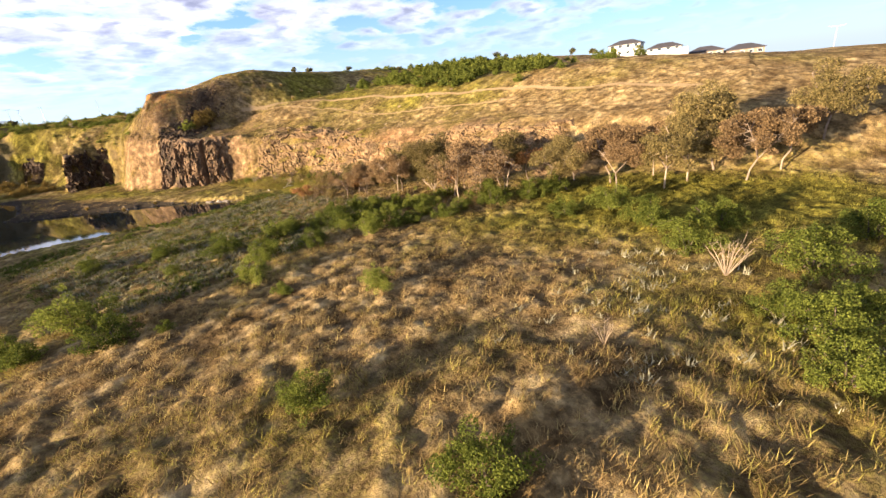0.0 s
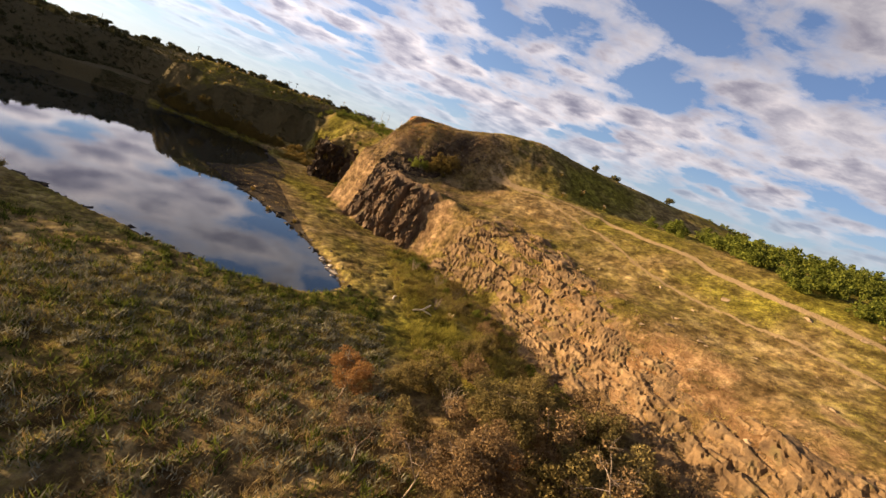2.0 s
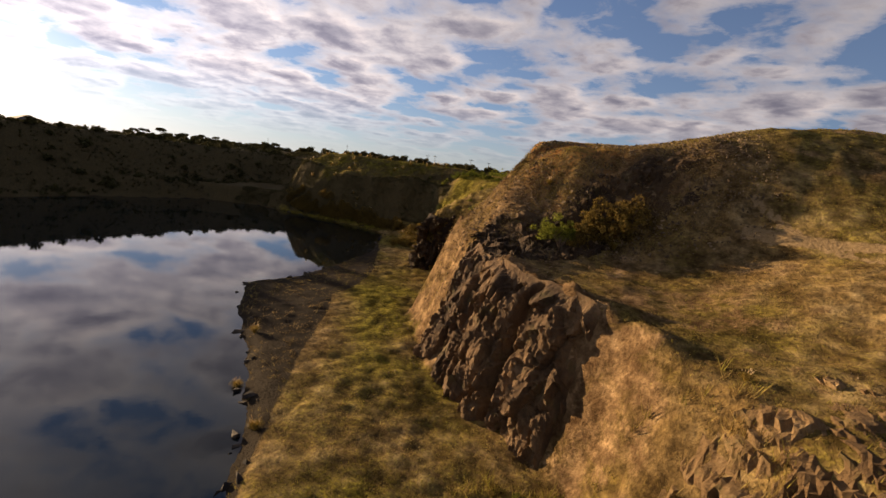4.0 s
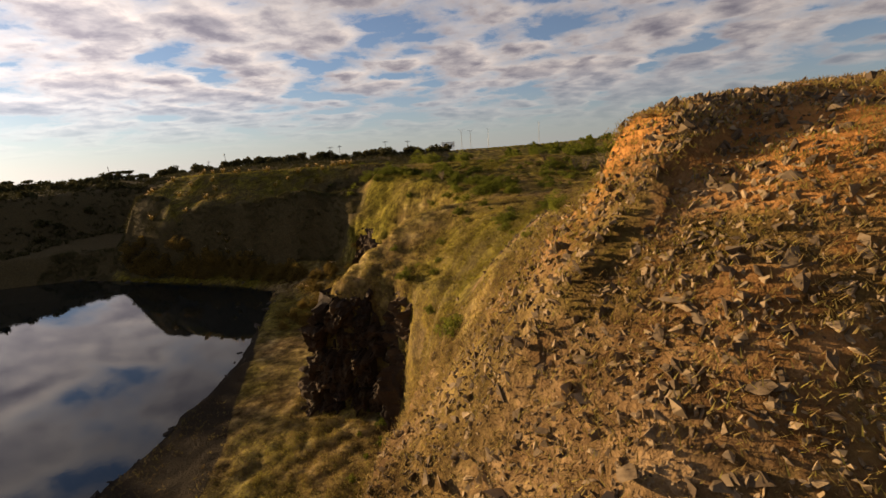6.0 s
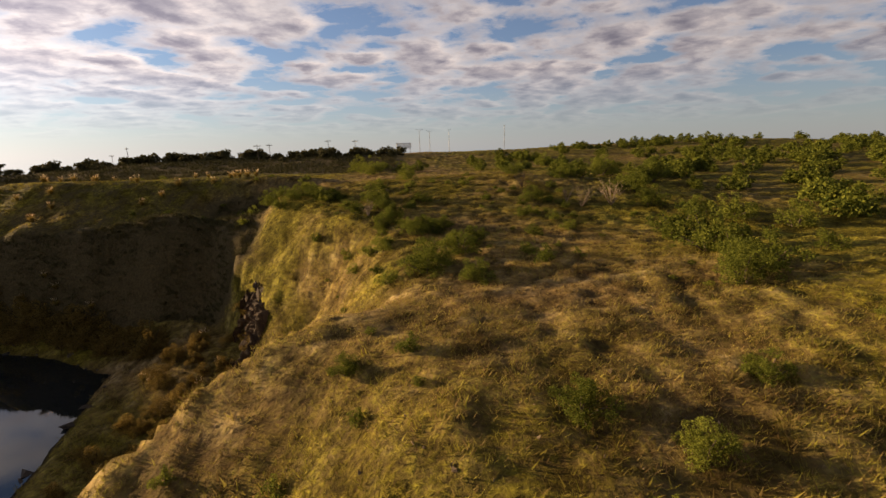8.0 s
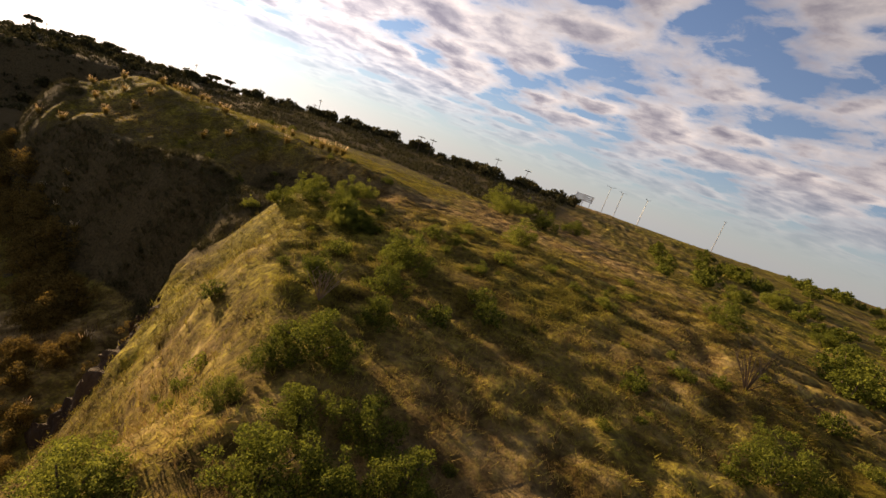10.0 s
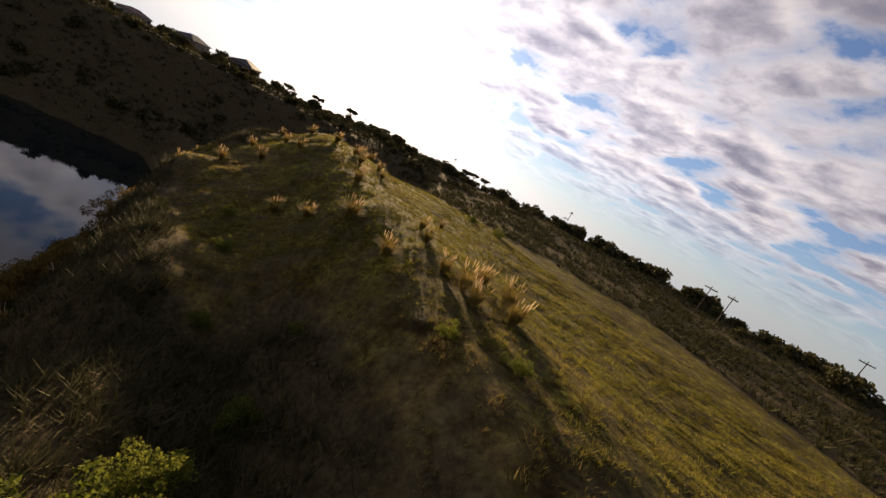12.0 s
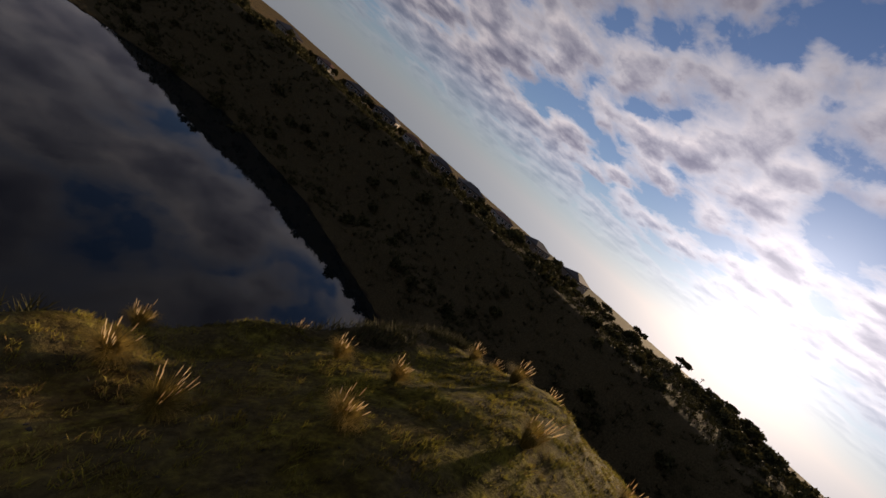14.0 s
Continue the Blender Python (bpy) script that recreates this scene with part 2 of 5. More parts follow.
# ---- the lie of the land ----
# Foot of the slopes round the pond valley: x, y, height of the rim, width of the steep part, width of the upper slope.
EAST_FOOT = [
    (70, -160, 6, 20, 50), (50, -40, 6, 16, 40), (42, 0, 7, 10, 30), (42, 25, 6.4, 11, 24), (43, 42, 6.4, 9.5, 20),
    (42.3, 54, 6.2, 8, 19), (40.2, 64, 6.8, 6, 19), (36.8, 73.5, 7.6, 3.2, 16), (29.5, 82, 8.6, 2.4, 10), (25.5, 91, 9, 4, 6.5), (27.5, 104, 9.6, 3, 6.5),
    (26.5, 108.6, 9.2, 2, 7), (21.5, 109.6, 8.2, 1.8, 9), (21, 113.5, 7.4, 1.8, 10), (22, 119.5, 3.6, 4, 9), (22, 124.5, 3.4, 4.5, 8.5), (21, 131, 4, 4.5, 7.5), (20.4, 136, 8, 2, 6), (17.5, 138.6, 8.6, 2, 6.5),
]
MOUND_FOOT = [
    (13, 142.5, 10.8, 5.2, 9.5), (0, 144.6, 10.4, 4.4, 9.5), (-12, 146.2, 10.6, 4.8, 9), (-22, 149.8, 11.6, 5.5, 8), (-25, 154, 11.6, 6.5, 8.5), (-26.5, 161, 11.8, 7, 9),
    (-31, 173, 12, 9, 14), (-41, 177, 12.5, 11, 16), (-48, 160, 12.6, 12, 16), (-52.5, 135, 12.8, 13, 18), (-54, 105, 12.6, 14, 20),
    (-49, 85, 12, 16, 20), (-46, 60, 10.5, 20, 26), (-50, 20, 8, 30, 40), (-70, -160, 8, 40, 60),
]
SHORE = [
    (28.5, 58.6), (27.4, 62), (26.2, 65), (22.6, 73), (17, 81), (11.5, 88), (8.3, 93.5), (10.8, 97), (12.2, 107), (12.6, 118), (10.5, 129), (8.2, 137.5),
    (0, 141.5), (-14, 146), (-28, 150), (-40, 147), (-48.5, 126), (-50, 106), (-46, 95), (-38, 86), (-26, 78), (-12, 71), (4, 64.5), (10.5, 60.8), (15.5, 57.8), (20.5, 55.6), (24.5, 55.2), (27.6, 56.6),
]


def smooth(v):
    v = np.clip(v, 0, 1)
    return v * v * (3 - 2 * v)


def along(px, py, line, closed):
    """Distance to a line of points, and what the points carry, at the nearest place."""
    line = np.array(line, float)
    best, carry = np.full(px.shape, 1e9), np.zeros(px.shape + (max(line.shape[1] - 2, 1),))
    n = len(line) if closed else len(line) - 1
    for i in range(n):
        a, b = line[i], line[(i + 1) % len(line)]
        d = b[:2] - a[:2]
        u = np.clip(((px - a[0]) * d[0] + (py - a[1]) * d[1]) / (d @ d), 0, 1)
        far = np.hypot(px - a[0] - u * d[0], py - a[1] - u * d[1])
        near = far < best
        best = np.where(near, far, best)
        if line.shape[1] > 2:
            carry = np.where(near[..., None], a[2:] + u[..., None] * (b[2:] - a[2:]), carry)
    return best, carry


def inside(px, py, line):
    line = np.array([p[:2] for p in line], float)
    hit = np.zeros(px.shape, bool)
    for a, b in zip(line, np.roll(line, -1, 0)):
        cross = (a[1] > py) != (b[1] > py)
        hit ^= cross & (px < (b[0] - a[0]) * (py - a[1]) / (b[1] - a[1] + 1e-12) + a[0])
    return hit


def wave(px, py, size, seed, octaves=4):
    """Smooth noise of about +-1 on a lattice, for arrays of any shape."""
    total, amp, norm = np.zeros(px.shape), 1.0, 0.0
    for o in range(octaves):
        x, y = px / size * 2**o + seed * 17.3, py / size * 2**o - seed * 9.1
        xi, yi = np.floor(x).astype(np.int64), np.floor(y).astype(np.int64)
        u, v = smooth(x - xi), smooth(y - yi)

        def h(i, j):
            k = (i * 374761393 + j * 668265263 + (seed + o) * 982451653) & 0x7FFFFFFF
            k = ((k ^ (k >> 13)) * 1274126177) & 0x7FFFFFFF
            return ((k ^ (k >> 16)) & 0xFFFF) / 32767.5 - 1

        total += amp * ((h(xi, yi) * (1 - u) + h(xi + 1, yi) * u) * (1 - v) + (h(xi, yi + 1) * (1 - u) + h(xi + 1, yi + 1) * u) * v)
        norm += amp
        amp *= 0.5
    return total / norm


def heaps(px, py, size, seed):
    """Round hummocks of about the given width, from 0 between them to 1 on top; each its own height."""
    x, y = px / size, py / size
    xi, yi = np.floor(x).astype(np.int64), np.floor(y).astype(np.int64)
    top = np.zeros(px.shape)
    for dx in (-1, 0, 1):
        for dy in (-1, 0, 1):
            k = ((xi + dx) * 374761393 + (yi + dy) * 668265263 + seed * 982451653) & 0x7FFFFFFF
            k = ((k ^ (k >> 13)) * 1274126177) & 0x7FFFFFFF
            jx, jy, tall = (k & 255) / 255, ((k >> 8) & 255) / 255, ((k >> 16) & 255) / 255
            d = np.hypot(x - xi - dx - jx, y - yi - dy - jy)
            top = np.maximum(top, (0.45 + 0.55 * tall) * smooth(1.25 - d / 0.62))
    return top


def knoll(px, py, x, y, rx, ry, height, turn=0.0):
    c, s = math.cos(radians(turn)), math.sin(radians(turn))
    u, v = ((px - x) * c + (py - y) * s) / rx, (-(px - x) * s + (py - y) * c) / ry
    return height * np.exp(-(u * u + v * v))


# Crest of the stony hump: x, y, height.
HUMP = [(33.4, 97, 14.6), (31.9, 93.8, 15.6), (32.9, 91.8, 16.35), (35.6, 91.8, 16.55), (38, 91.8, 16.45), (42, 92, 16.9), (46, 92.6, 18.2), (50, 93.5, 19.4), (56, 94.5, 19.9), (64, 94.5, 18.9), (74, 94, 17.6), (90, 94, 15.4)]


HOLLOW = [(22, 150), (13.5, 150.6)]
MOUND_RIDGE = [(19, 155), (0, 156.8), (-20, 160.5)]


def upland(px, py):
    """Height of the open hill above the rims."""
    top = 12.6 + 1.4 * smooth((py - 125) / 40) + (0.7 + 1.7 * smooth((px + 60) / 40)) * smooth((py - 180) / 40)
    top += smooth((px - 55) / 85) * (6.0 * smooth(py / 90) * (1 - 0.55 * smooth((py - 105) / 60)) - 2.0 * smooth(-py / 40))
    crest, tops = along(px, py, HUMP, False)
    cut = np.where(py < np.interp(px, [30, 38, 50, 64, 76], [91.6, 91.4, 94, 95, 95]), 5.0 + 0.65 * np.clip(px - 40, 0, 16), 11.0)
    top += np.clip(tops[..., 0] - 12.6, 0, 9) * smooth(1 - np.clip(crest - 1.5, 0, 99) / cut)
    top += knoll(px, py, 100, 114, 28, 18, 2.8) - 2.2 * smooth((px - 58) / 30) * smooth((26 - py) / 30)
    top += knoll(px, py, 38.6, 96.2, 4.2, 2.8, 1.15) + knoll(px, py, 28, 151, 7, 8, 0.5)
    top -= knoll(px, py, 38, 81, 10, 6, 2.6) + knoll(px, py, 29, 119, 8, 7, 0.5) + knoll(px, py, 50, 40, 14, 22, 2.6)
    top += knoll(px, py, 46, 146, 16, 12, 1.4) + knoll(px, py, 92, 66, 26, 24, 1.4) + knoll(px, py, 144, 8, 12, 9, 2.6) + knoll(px, py, 55, 112, 10, 8, 2.0)
    top -= 1.7 * smooth((px - 90) / 30) * smooth((48 - py) / 30) + 0.07 * np.clip(-px - 165, 0, 2000)
    ridge, _ = along(px, py, MOUND_RIDGE, False)
    top += 1.3 * smooth(1 - ridge / 9)
    top -= 1.0 * smooth((-px - 5) / 30) * smooth((190 - py) / 20) + 0.9 * smooth((-px - 40) / 40) + 1.4 * smooth((-px - 85) / 30)
    far = np.hypot(px - 20, py - 110)
    top -= np.minimum(0.075 * np.clip(far - 138, 0, 4000), 70)
    return top + 0.35 * wave(px, py, 14, 3)


VALLEY = EAST_FOOT + MOUND_FOOT


def scrub_of(px, py):
    """Where brush hides the hummocks: the western slope and the belt beyond the mound."""
    return np.maximum(smooth((-px - 36) / 8), smooth((py - 180 + 0.3 * px) / 10) * smooth((42 - px) / 16))


def land(px, py):
    """Height of the ground, and masks for what covers it."""
    px, py = np.asarray(px, float), np.asarray(py, float)
    wob = 0.9 * wave(px, py, 7, 5)
    qx, qy = px + wob, py + 0.9 * wave(px, py, 7, 6)
    shore, _ = along(px, py, SHORE, True)
    shore = np.where(inside(px, py, SHORE), -shore, shore) + 0.35 * wave(px, py, 3, 8)
    foot, carry = along(qx, qy, VALLEY, True)
    foot = np.where(inside(qx, qy, VALLEY), -foot, foot)
    rim, steep, upper = carry[..., 0], carry[..., 1], carry[..., 2]
    low = np.where(shore < 0, np.maximum(shore * 0.35, -2.0), 0.45 * smooth(shore / 1.2) + 0.012 * np.clip(shore, 0, 60))
    low += 0.018 * np.clip(50 - py, 0, 120) + 0.25 * wave(px, py, 9, 1) * smooth(shore / 6)
    low += (2.0 + 1.2 * smooth((6 - px) / 6)) * smooth((py - 126) / 14) * smooth((shore - 0.5) / (7 - 3 * smooth((6 - px) / 6)))
    rise = smooth(foot / np.maximum(steep, 0.1))
    slope = smooth((foot - 0.7 * steep) / np.maximum(upper, 0.1))
    h = low + rise * (rim - low) + slope * (upland(px, py) - rim)
    cliff = np.clip((rim - low) / np.maximum(steep, 0.1) / 2.2 - 0.35, 0, 1) * smooth((foot + 0.4) / 1.0) * smooth((steep * 1.7 - foot) / (0.9 * steep + 0.3))
    crag = np.abs(wave(px, py, 3.2, 11, 3)) + 0.5 * wave(px, py, 1.3, 12, 2)
    h = h + cliff * (1.5 * crag - 0.4) * smooth((px - 16) / 3)
    rock = cliff * (1 - 0.6 * smooth((py - 97) / 5) - 0.3 * smooth((py - 122) / 5))
    rock = rock * (1 - smooth((py - 137) / 3) * smooth((25 - px) / 4))
    rock = np.maximum(rock, 0.62 * knoll(px, py, 33.5, 89, 5, 8, 1.0))
    rock = np.maximum(rock, np.maximum(0.22 * knoll(px, py, 38.5, 101, 2.2, 7, 1.0, -25), 0.85 * knoll(px, py, 33.4, 94.2, 2.8, 3.6, 1.0)))
    rock = np.maximum(rock, np.maximum(0.66 * knoll(px, py, 47.5, 48, 5.2, 23, 1.0, 4), 0.58 * knoll(px, py, 45, 30, 4.5, 20, 1.0)))
    rock = np.maximum(rock, 0.7 * knoll(px, py, 41, 88.4, 8, 2.6, 1.0))
    rock = np.maximum(rock, np.maximum(0.47 * knoll(px, py, 42, 79, 7, 9, 1.0), 0.44 * knoll(px, py, 50, 88, 9, 5, 1.0)))
    rock = np.maximum(rock, 0.95 * knoll(px, py, 35.8, 94.2, 3.0, 2.5, 1.0))
    rock = np.maximum(rock, 0.8 * knoll(px, py, 37, 91.6, 5, 2.4, 1.0))
    h = h + knoll(px, py, 35, 89.5, 8, 6, 1.0) * wave(px, py, 4.2, 77, 3) + knoll(px, py, 32.9, 87.4, 1.4, 2.0, 1.2)
    h = h + rock * 0.25 * wave(px, py, 1.1, 21, 3) + 0.06 * wave(px, py, 1.2, 31, 2)
    # gullies and ledges on the quarry slope, hummocks of old grass elsewhere
    face = smooth((px - 40) / 3) * smooth((58 - px) / 10) * smooth((py - 6) / 12) * smooth((80 - py) / 8)
    h = h + face * (0.9 * wave(px + 0.35 * py, py, 7.5, 81, 3) + 0.1 * np.abs(wave(px, py, 2.6, 82, 2)) + 0.08 * wave(px, py, 1.0, 83, 2))
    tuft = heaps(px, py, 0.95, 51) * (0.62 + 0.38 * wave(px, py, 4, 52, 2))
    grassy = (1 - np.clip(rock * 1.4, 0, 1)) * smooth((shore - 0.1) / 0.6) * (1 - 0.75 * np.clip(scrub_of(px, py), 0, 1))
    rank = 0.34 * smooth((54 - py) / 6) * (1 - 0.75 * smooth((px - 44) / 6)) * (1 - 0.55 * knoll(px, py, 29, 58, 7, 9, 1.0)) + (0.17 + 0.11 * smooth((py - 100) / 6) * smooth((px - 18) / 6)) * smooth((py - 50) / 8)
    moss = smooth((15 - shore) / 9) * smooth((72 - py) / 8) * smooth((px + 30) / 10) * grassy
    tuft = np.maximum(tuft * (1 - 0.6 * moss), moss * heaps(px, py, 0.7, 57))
    rank = np.maximum(rank * (1 - moss), 0.19 * moss) * (1 - 0.6 * smooth((26 - px) / 4) * smooth((py - 148) / 4))
    h = h + tuft * grassy * rank + knoll(px, py, 26, 124, 6, 10, 0.9) * wave(px, py, 4.5, 84, 3)
    h = h + knoll(px, py, 9, 147, 6, 2.6, 0.9)
    # hollow along the shaded side of the mound's ridge
    h = h - 1.7 * smooth(1 - along(px, py, HOLLOW, False)[0] / 3.4)
    lush = 0.34 - 0.3 * smooth(1 - along(px, py, HOLLOW, False)[0] / 7) + 0.14 * moss + 0.14 * smooth((26 - px) / 8) * smooth((py - 152) / 4) + 0.25 * smooth((px - 42) / 12) * smooth((py - 102) / 15) + 0.12 * smooth((py - 100) / 15) + 0.22 * smooth((30 - px) / 12) * smooth((py - 136) / 10) + 0.14 * knoll(px, py, 36, 118, 20, 16, 1.0) + 0.2 * knoll(px, py, 27, 144, 8, 8, 1.0) + 0.5 * knoll(px, py, 75, 60, 24, 34, 1.0) + 0.3 * knoll(px, py, 35, 60, 4, 12, 1.0) + 0.5 * knoll(px, py, 22.5, 92, 3, 14, 1.0, 12) + 0.9 * knoll(px, py, 33, 6, 9, 12, 1.0)
    lush += 0.14 * knoll(px, py, 34, 102, 9, 6, 1.0)
    lush -= 0.04 * knoll(px, py, 34, 106, 10, 10, 1.0) + 0.06 * knoll(px, py, 8, 10, 22, 22, 1.0) + 0.4 * knoll(px, py, 120, 20, 40, 60, 1.0)
    ochre = np.maximum(knoll(px, py, 38.5, 94.6, 3.4, 3.0, 1.0), np.maximum(1.8 * knoll(px, py, 37.4, 90.7, 2.3, 2.0, 1.0), np.maximum(1.2 * knoll(px, py, 34.4, 93.3, 1.3, 0.8, 1.0), 0.75 * knoll(px, py, 36.5, 95, 3.4, 2.6, 1.0)))) + 0.07 + knoll(px, py, 46, 46, 7, 18, 0.13)
    # brush cover; on the mound's wall, flank and west end it paints shade too
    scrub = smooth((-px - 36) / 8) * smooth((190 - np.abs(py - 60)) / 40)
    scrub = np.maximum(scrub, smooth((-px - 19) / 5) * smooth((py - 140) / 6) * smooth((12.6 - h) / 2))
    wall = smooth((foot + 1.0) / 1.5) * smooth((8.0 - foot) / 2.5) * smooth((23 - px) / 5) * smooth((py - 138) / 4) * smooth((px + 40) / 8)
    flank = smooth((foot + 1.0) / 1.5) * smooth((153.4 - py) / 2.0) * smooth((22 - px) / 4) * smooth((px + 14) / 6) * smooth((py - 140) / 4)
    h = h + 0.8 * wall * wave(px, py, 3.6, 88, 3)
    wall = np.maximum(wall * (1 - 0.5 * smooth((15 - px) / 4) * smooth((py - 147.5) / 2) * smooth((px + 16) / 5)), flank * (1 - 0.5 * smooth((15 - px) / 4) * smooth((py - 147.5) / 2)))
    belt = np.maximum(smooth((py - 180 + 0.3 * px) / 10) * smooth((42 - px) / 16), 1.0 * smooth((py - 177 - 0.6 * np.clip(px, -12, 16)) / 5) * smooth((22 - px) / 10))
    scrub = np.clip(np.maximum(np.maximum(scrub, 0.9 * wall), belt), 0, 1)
    patchy = 0.46 * smooth((28 - px) / 6) * smooth((py - 146) / 3) + 0.40 * smooth((px - 48) / 14) * smooth((py - 112) / 20)
    patchy = np.maximum(patchy, np.maximum(0.47 * knoll(px, py, 32, 105, 9, 8, 1.0), np.maximum(0.44 * knoll(px, py, 25.5, 124, 6, 10, 1.0), 0.44 * knoll(px, py, 34, 99.5, 4, 3, 1.0))))
    scrub = np.maximum(np.maximum(scrub, patchy), 0.30 * smooth((knoll(px, py, 15, 41, 14, 12, 1.0) - 0.3) / 0.3))
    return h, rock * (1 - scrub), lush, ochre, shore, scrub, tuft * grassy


def spread(stops):
    """Grid lines: between each pair of stops, at the given step."""
    out = []
    for (a, step), (b, _) in zip(stops, stops[1:]):
        out.extend(np.arange(a, b - 1e-6, step))
    return np.array(out + [stops[-1][0]])


def grid_mesh(name, xs, ys, z, layers):
    ny, nx = len(ys), len(xs)
    gx, gy = np.meshgrid(xs, ys)
    me = bpy.data.meshes.new(name)
    me.vertices.add(nx * ny)
    me.vertices.foreach_set("co", np.stack([gx, gy, z], -1).astype(np.float32).ravel())
    i = (np.arange(ny - 1)[:, None] * nx + np.arange(nx - 1)).ravel()
    quads = np.stack([i, i + 1, i + nx + 1, i + nx], 1).astype(np.int32)
    me.loops.add(quads.size)
    me.loops.foreach_set("vertex_index", quads.ravel())
    me.polygons.add(len(quads))
    me.polygons.foreach_set("loop_start", np.arange(0, quads.size, 4, dtype=np.int32))
    me.polygons.foreach_set("use_smooth", np.ones(len(quads), bool))
    for key, values in layers.items():
        me.attributes.new(key, "FLOAT", "POINT").data.foreach_set("value", values.astype(np.float32).ravel())
    me.update()
    me.validate()
    return me


TRACK = [(59, 5), (62, 16), (63.5, 30), (63, 44), (60.5, 60), (57.5, 72), (53, 80), (47, 84)]

FOOTPATH = [(47.5, 85.5), (52.5, 77), (55, 66), (55.6, 59), (57.3, 51), (58.8, 43), (60.5, 31)]
DIRT = [(32.2, 100.9), (33.3, 100), (34.6, 99.7), (36.6, 101), (40.5, 104.2), (45.5, 107.5), (51.5, 112.6), (57, 116)]


def build_ground():
    xs = spread([(-4000, 900), (-1300, 220), (-420, 40), (-180, 8), (-70, 1.6), (-24, 0.3), (64, 0.8), (100, 4), (180, 30), (420, 220), (1300, 900), (4000, 0)])
    ys = spread([(-4000, 900), (-1300, 220), (-420, 40), (-100, 6), (-30, 0.8), (-6, 0.3), (172, 0.8), (200, 2), (260, 20), (440, 220), (1300, 900), (4000, 0)])
    gx, gy = np.meshgrid(xs, ys)
    h, rock, lush, ochre, shore, scrub, tuft = land(gx, gy)
    track, _ = along(gx + 0.6 * wave(gx, gy, 6, 40), gy, TRACK, False)
    dirt, _ = along(gx + 0.5 * wave(gx, gy, 4, 42), gy, DIRT, False)
    track = np.minimum(track, 1.9 * along(gx + 0.5 * wave(gx, gy, 5, 41), gy, FOOTPATH, False)[0])
    me = grid_mesh("ground", xs, ys, h, {"rock": rock, "lush": lush, "ochre": ochre, "scrub": scrub, "tuft": tuft, "track": smooth(1.2 - track / 0.5), "dirt": smooth(1.3 - dirt / np.interp(gx, [33, 36, 42], [0.5, 0.75, 1.25])), "mud_shade": smooth((0.5 + knoll(gx, gy, 14, 94, 11, 18, 9.0) - shore) / 1.2)})
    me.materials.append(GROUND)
    return tagged(new("ground", me), "dry grassy hillside with rocky cliffs and bare earth", "ground", kind="structure")


build_ground()


def build_water():
    bm = bmesh.new()
    c = np.mean(SHORE, 0)
    ring = [bm.verts.new((c[0] + (x - c[0]) * 1.06, c[1] + (y - c[1]) * 1.06, 0)) for x, y in SHORE]
    bm.faces.new(ring)
    bmesh.ops.triangulate(bm, faces=bm.faces[:])
    me = bpy.data.meshes.new("water")
    bm.to_mesh(me)
    bm.free()
    me.materials.append(WATER)
    return tagged(new("water", me), "still dark quarry pond mirroring the cloudy sky", "pond", kind="structure")


build_water()

# ---- more materials ----


def leaf_material(name, dark, light, glow=0.45, rough=0.8):
    """Leaves: each one its own tint, each plant a little lighter or darker, lit through from behind."""
    m, t, b = material(name, rough)
    b.inputs["Specular IOR Level"].default_value = 0.06
    per_leaf = t.nodes.new("ShaderNodeNewGeometry").outputs["Random Per Island"]
    per_plant = t.nodes.new("ShaderNodeObjectInfo").outputs["Random"]
    pick = math_node(t, "ADD", math_node(t, "MULTIPLY", per_leaf, 0.7), math_node(t, "MULTIPLY", per_plant, 0.3))
    color = ramp_node(t, pick, (0.1, dark), (0.9, light))
    link(t, color, b.inputs["Base Color"])
    through_leaf = t.nodes.new("ShaderNodeBsdfTranslucent")
    link(t, color, through_leaf.inputs[0])
    mix = node(t, "ShaderNodeMixShader")
    mix.inputs[0].default_value = glow
    link(t, b.outputs[0], mix.inputs[1])
    link(t, through_leaf.outputs[0], mix.inputs[2])
    link(t, mix.outputs[0], t.nodes["Material Output"].inputs[0])
    return m


def rough_material(name, dark, light, scale=2.0, rough=0.9, relief=0.4, depth=0.05):
    m, t, b = material(name, rough)
    p = place_of(t)
    tint = t.nodes.new("ShaderNodeObjectInfo").outputs["Random"]
    island = t.nodes.new("ShaderNodeNewGeometry").outputs["Random Per Island"]
    v = math_node(t, "ADD", noise_node(t, p, scale, 6, 0.65), math_node(t, "MULTIPLY", math_node(t, "ADD", math_node(t, "SUBTRACT", tint, 0.5), math_node(t, "SUBTRACT", island, 0.5)), 0.4))
    link(t, ramp_node(t, v, (0.28, dark), (0.75, light)), b.inputs["Base Color"])
    bump(t, b, noise_node(t, p, scale * 4, 6, 0.7), relief, depth)
    return m


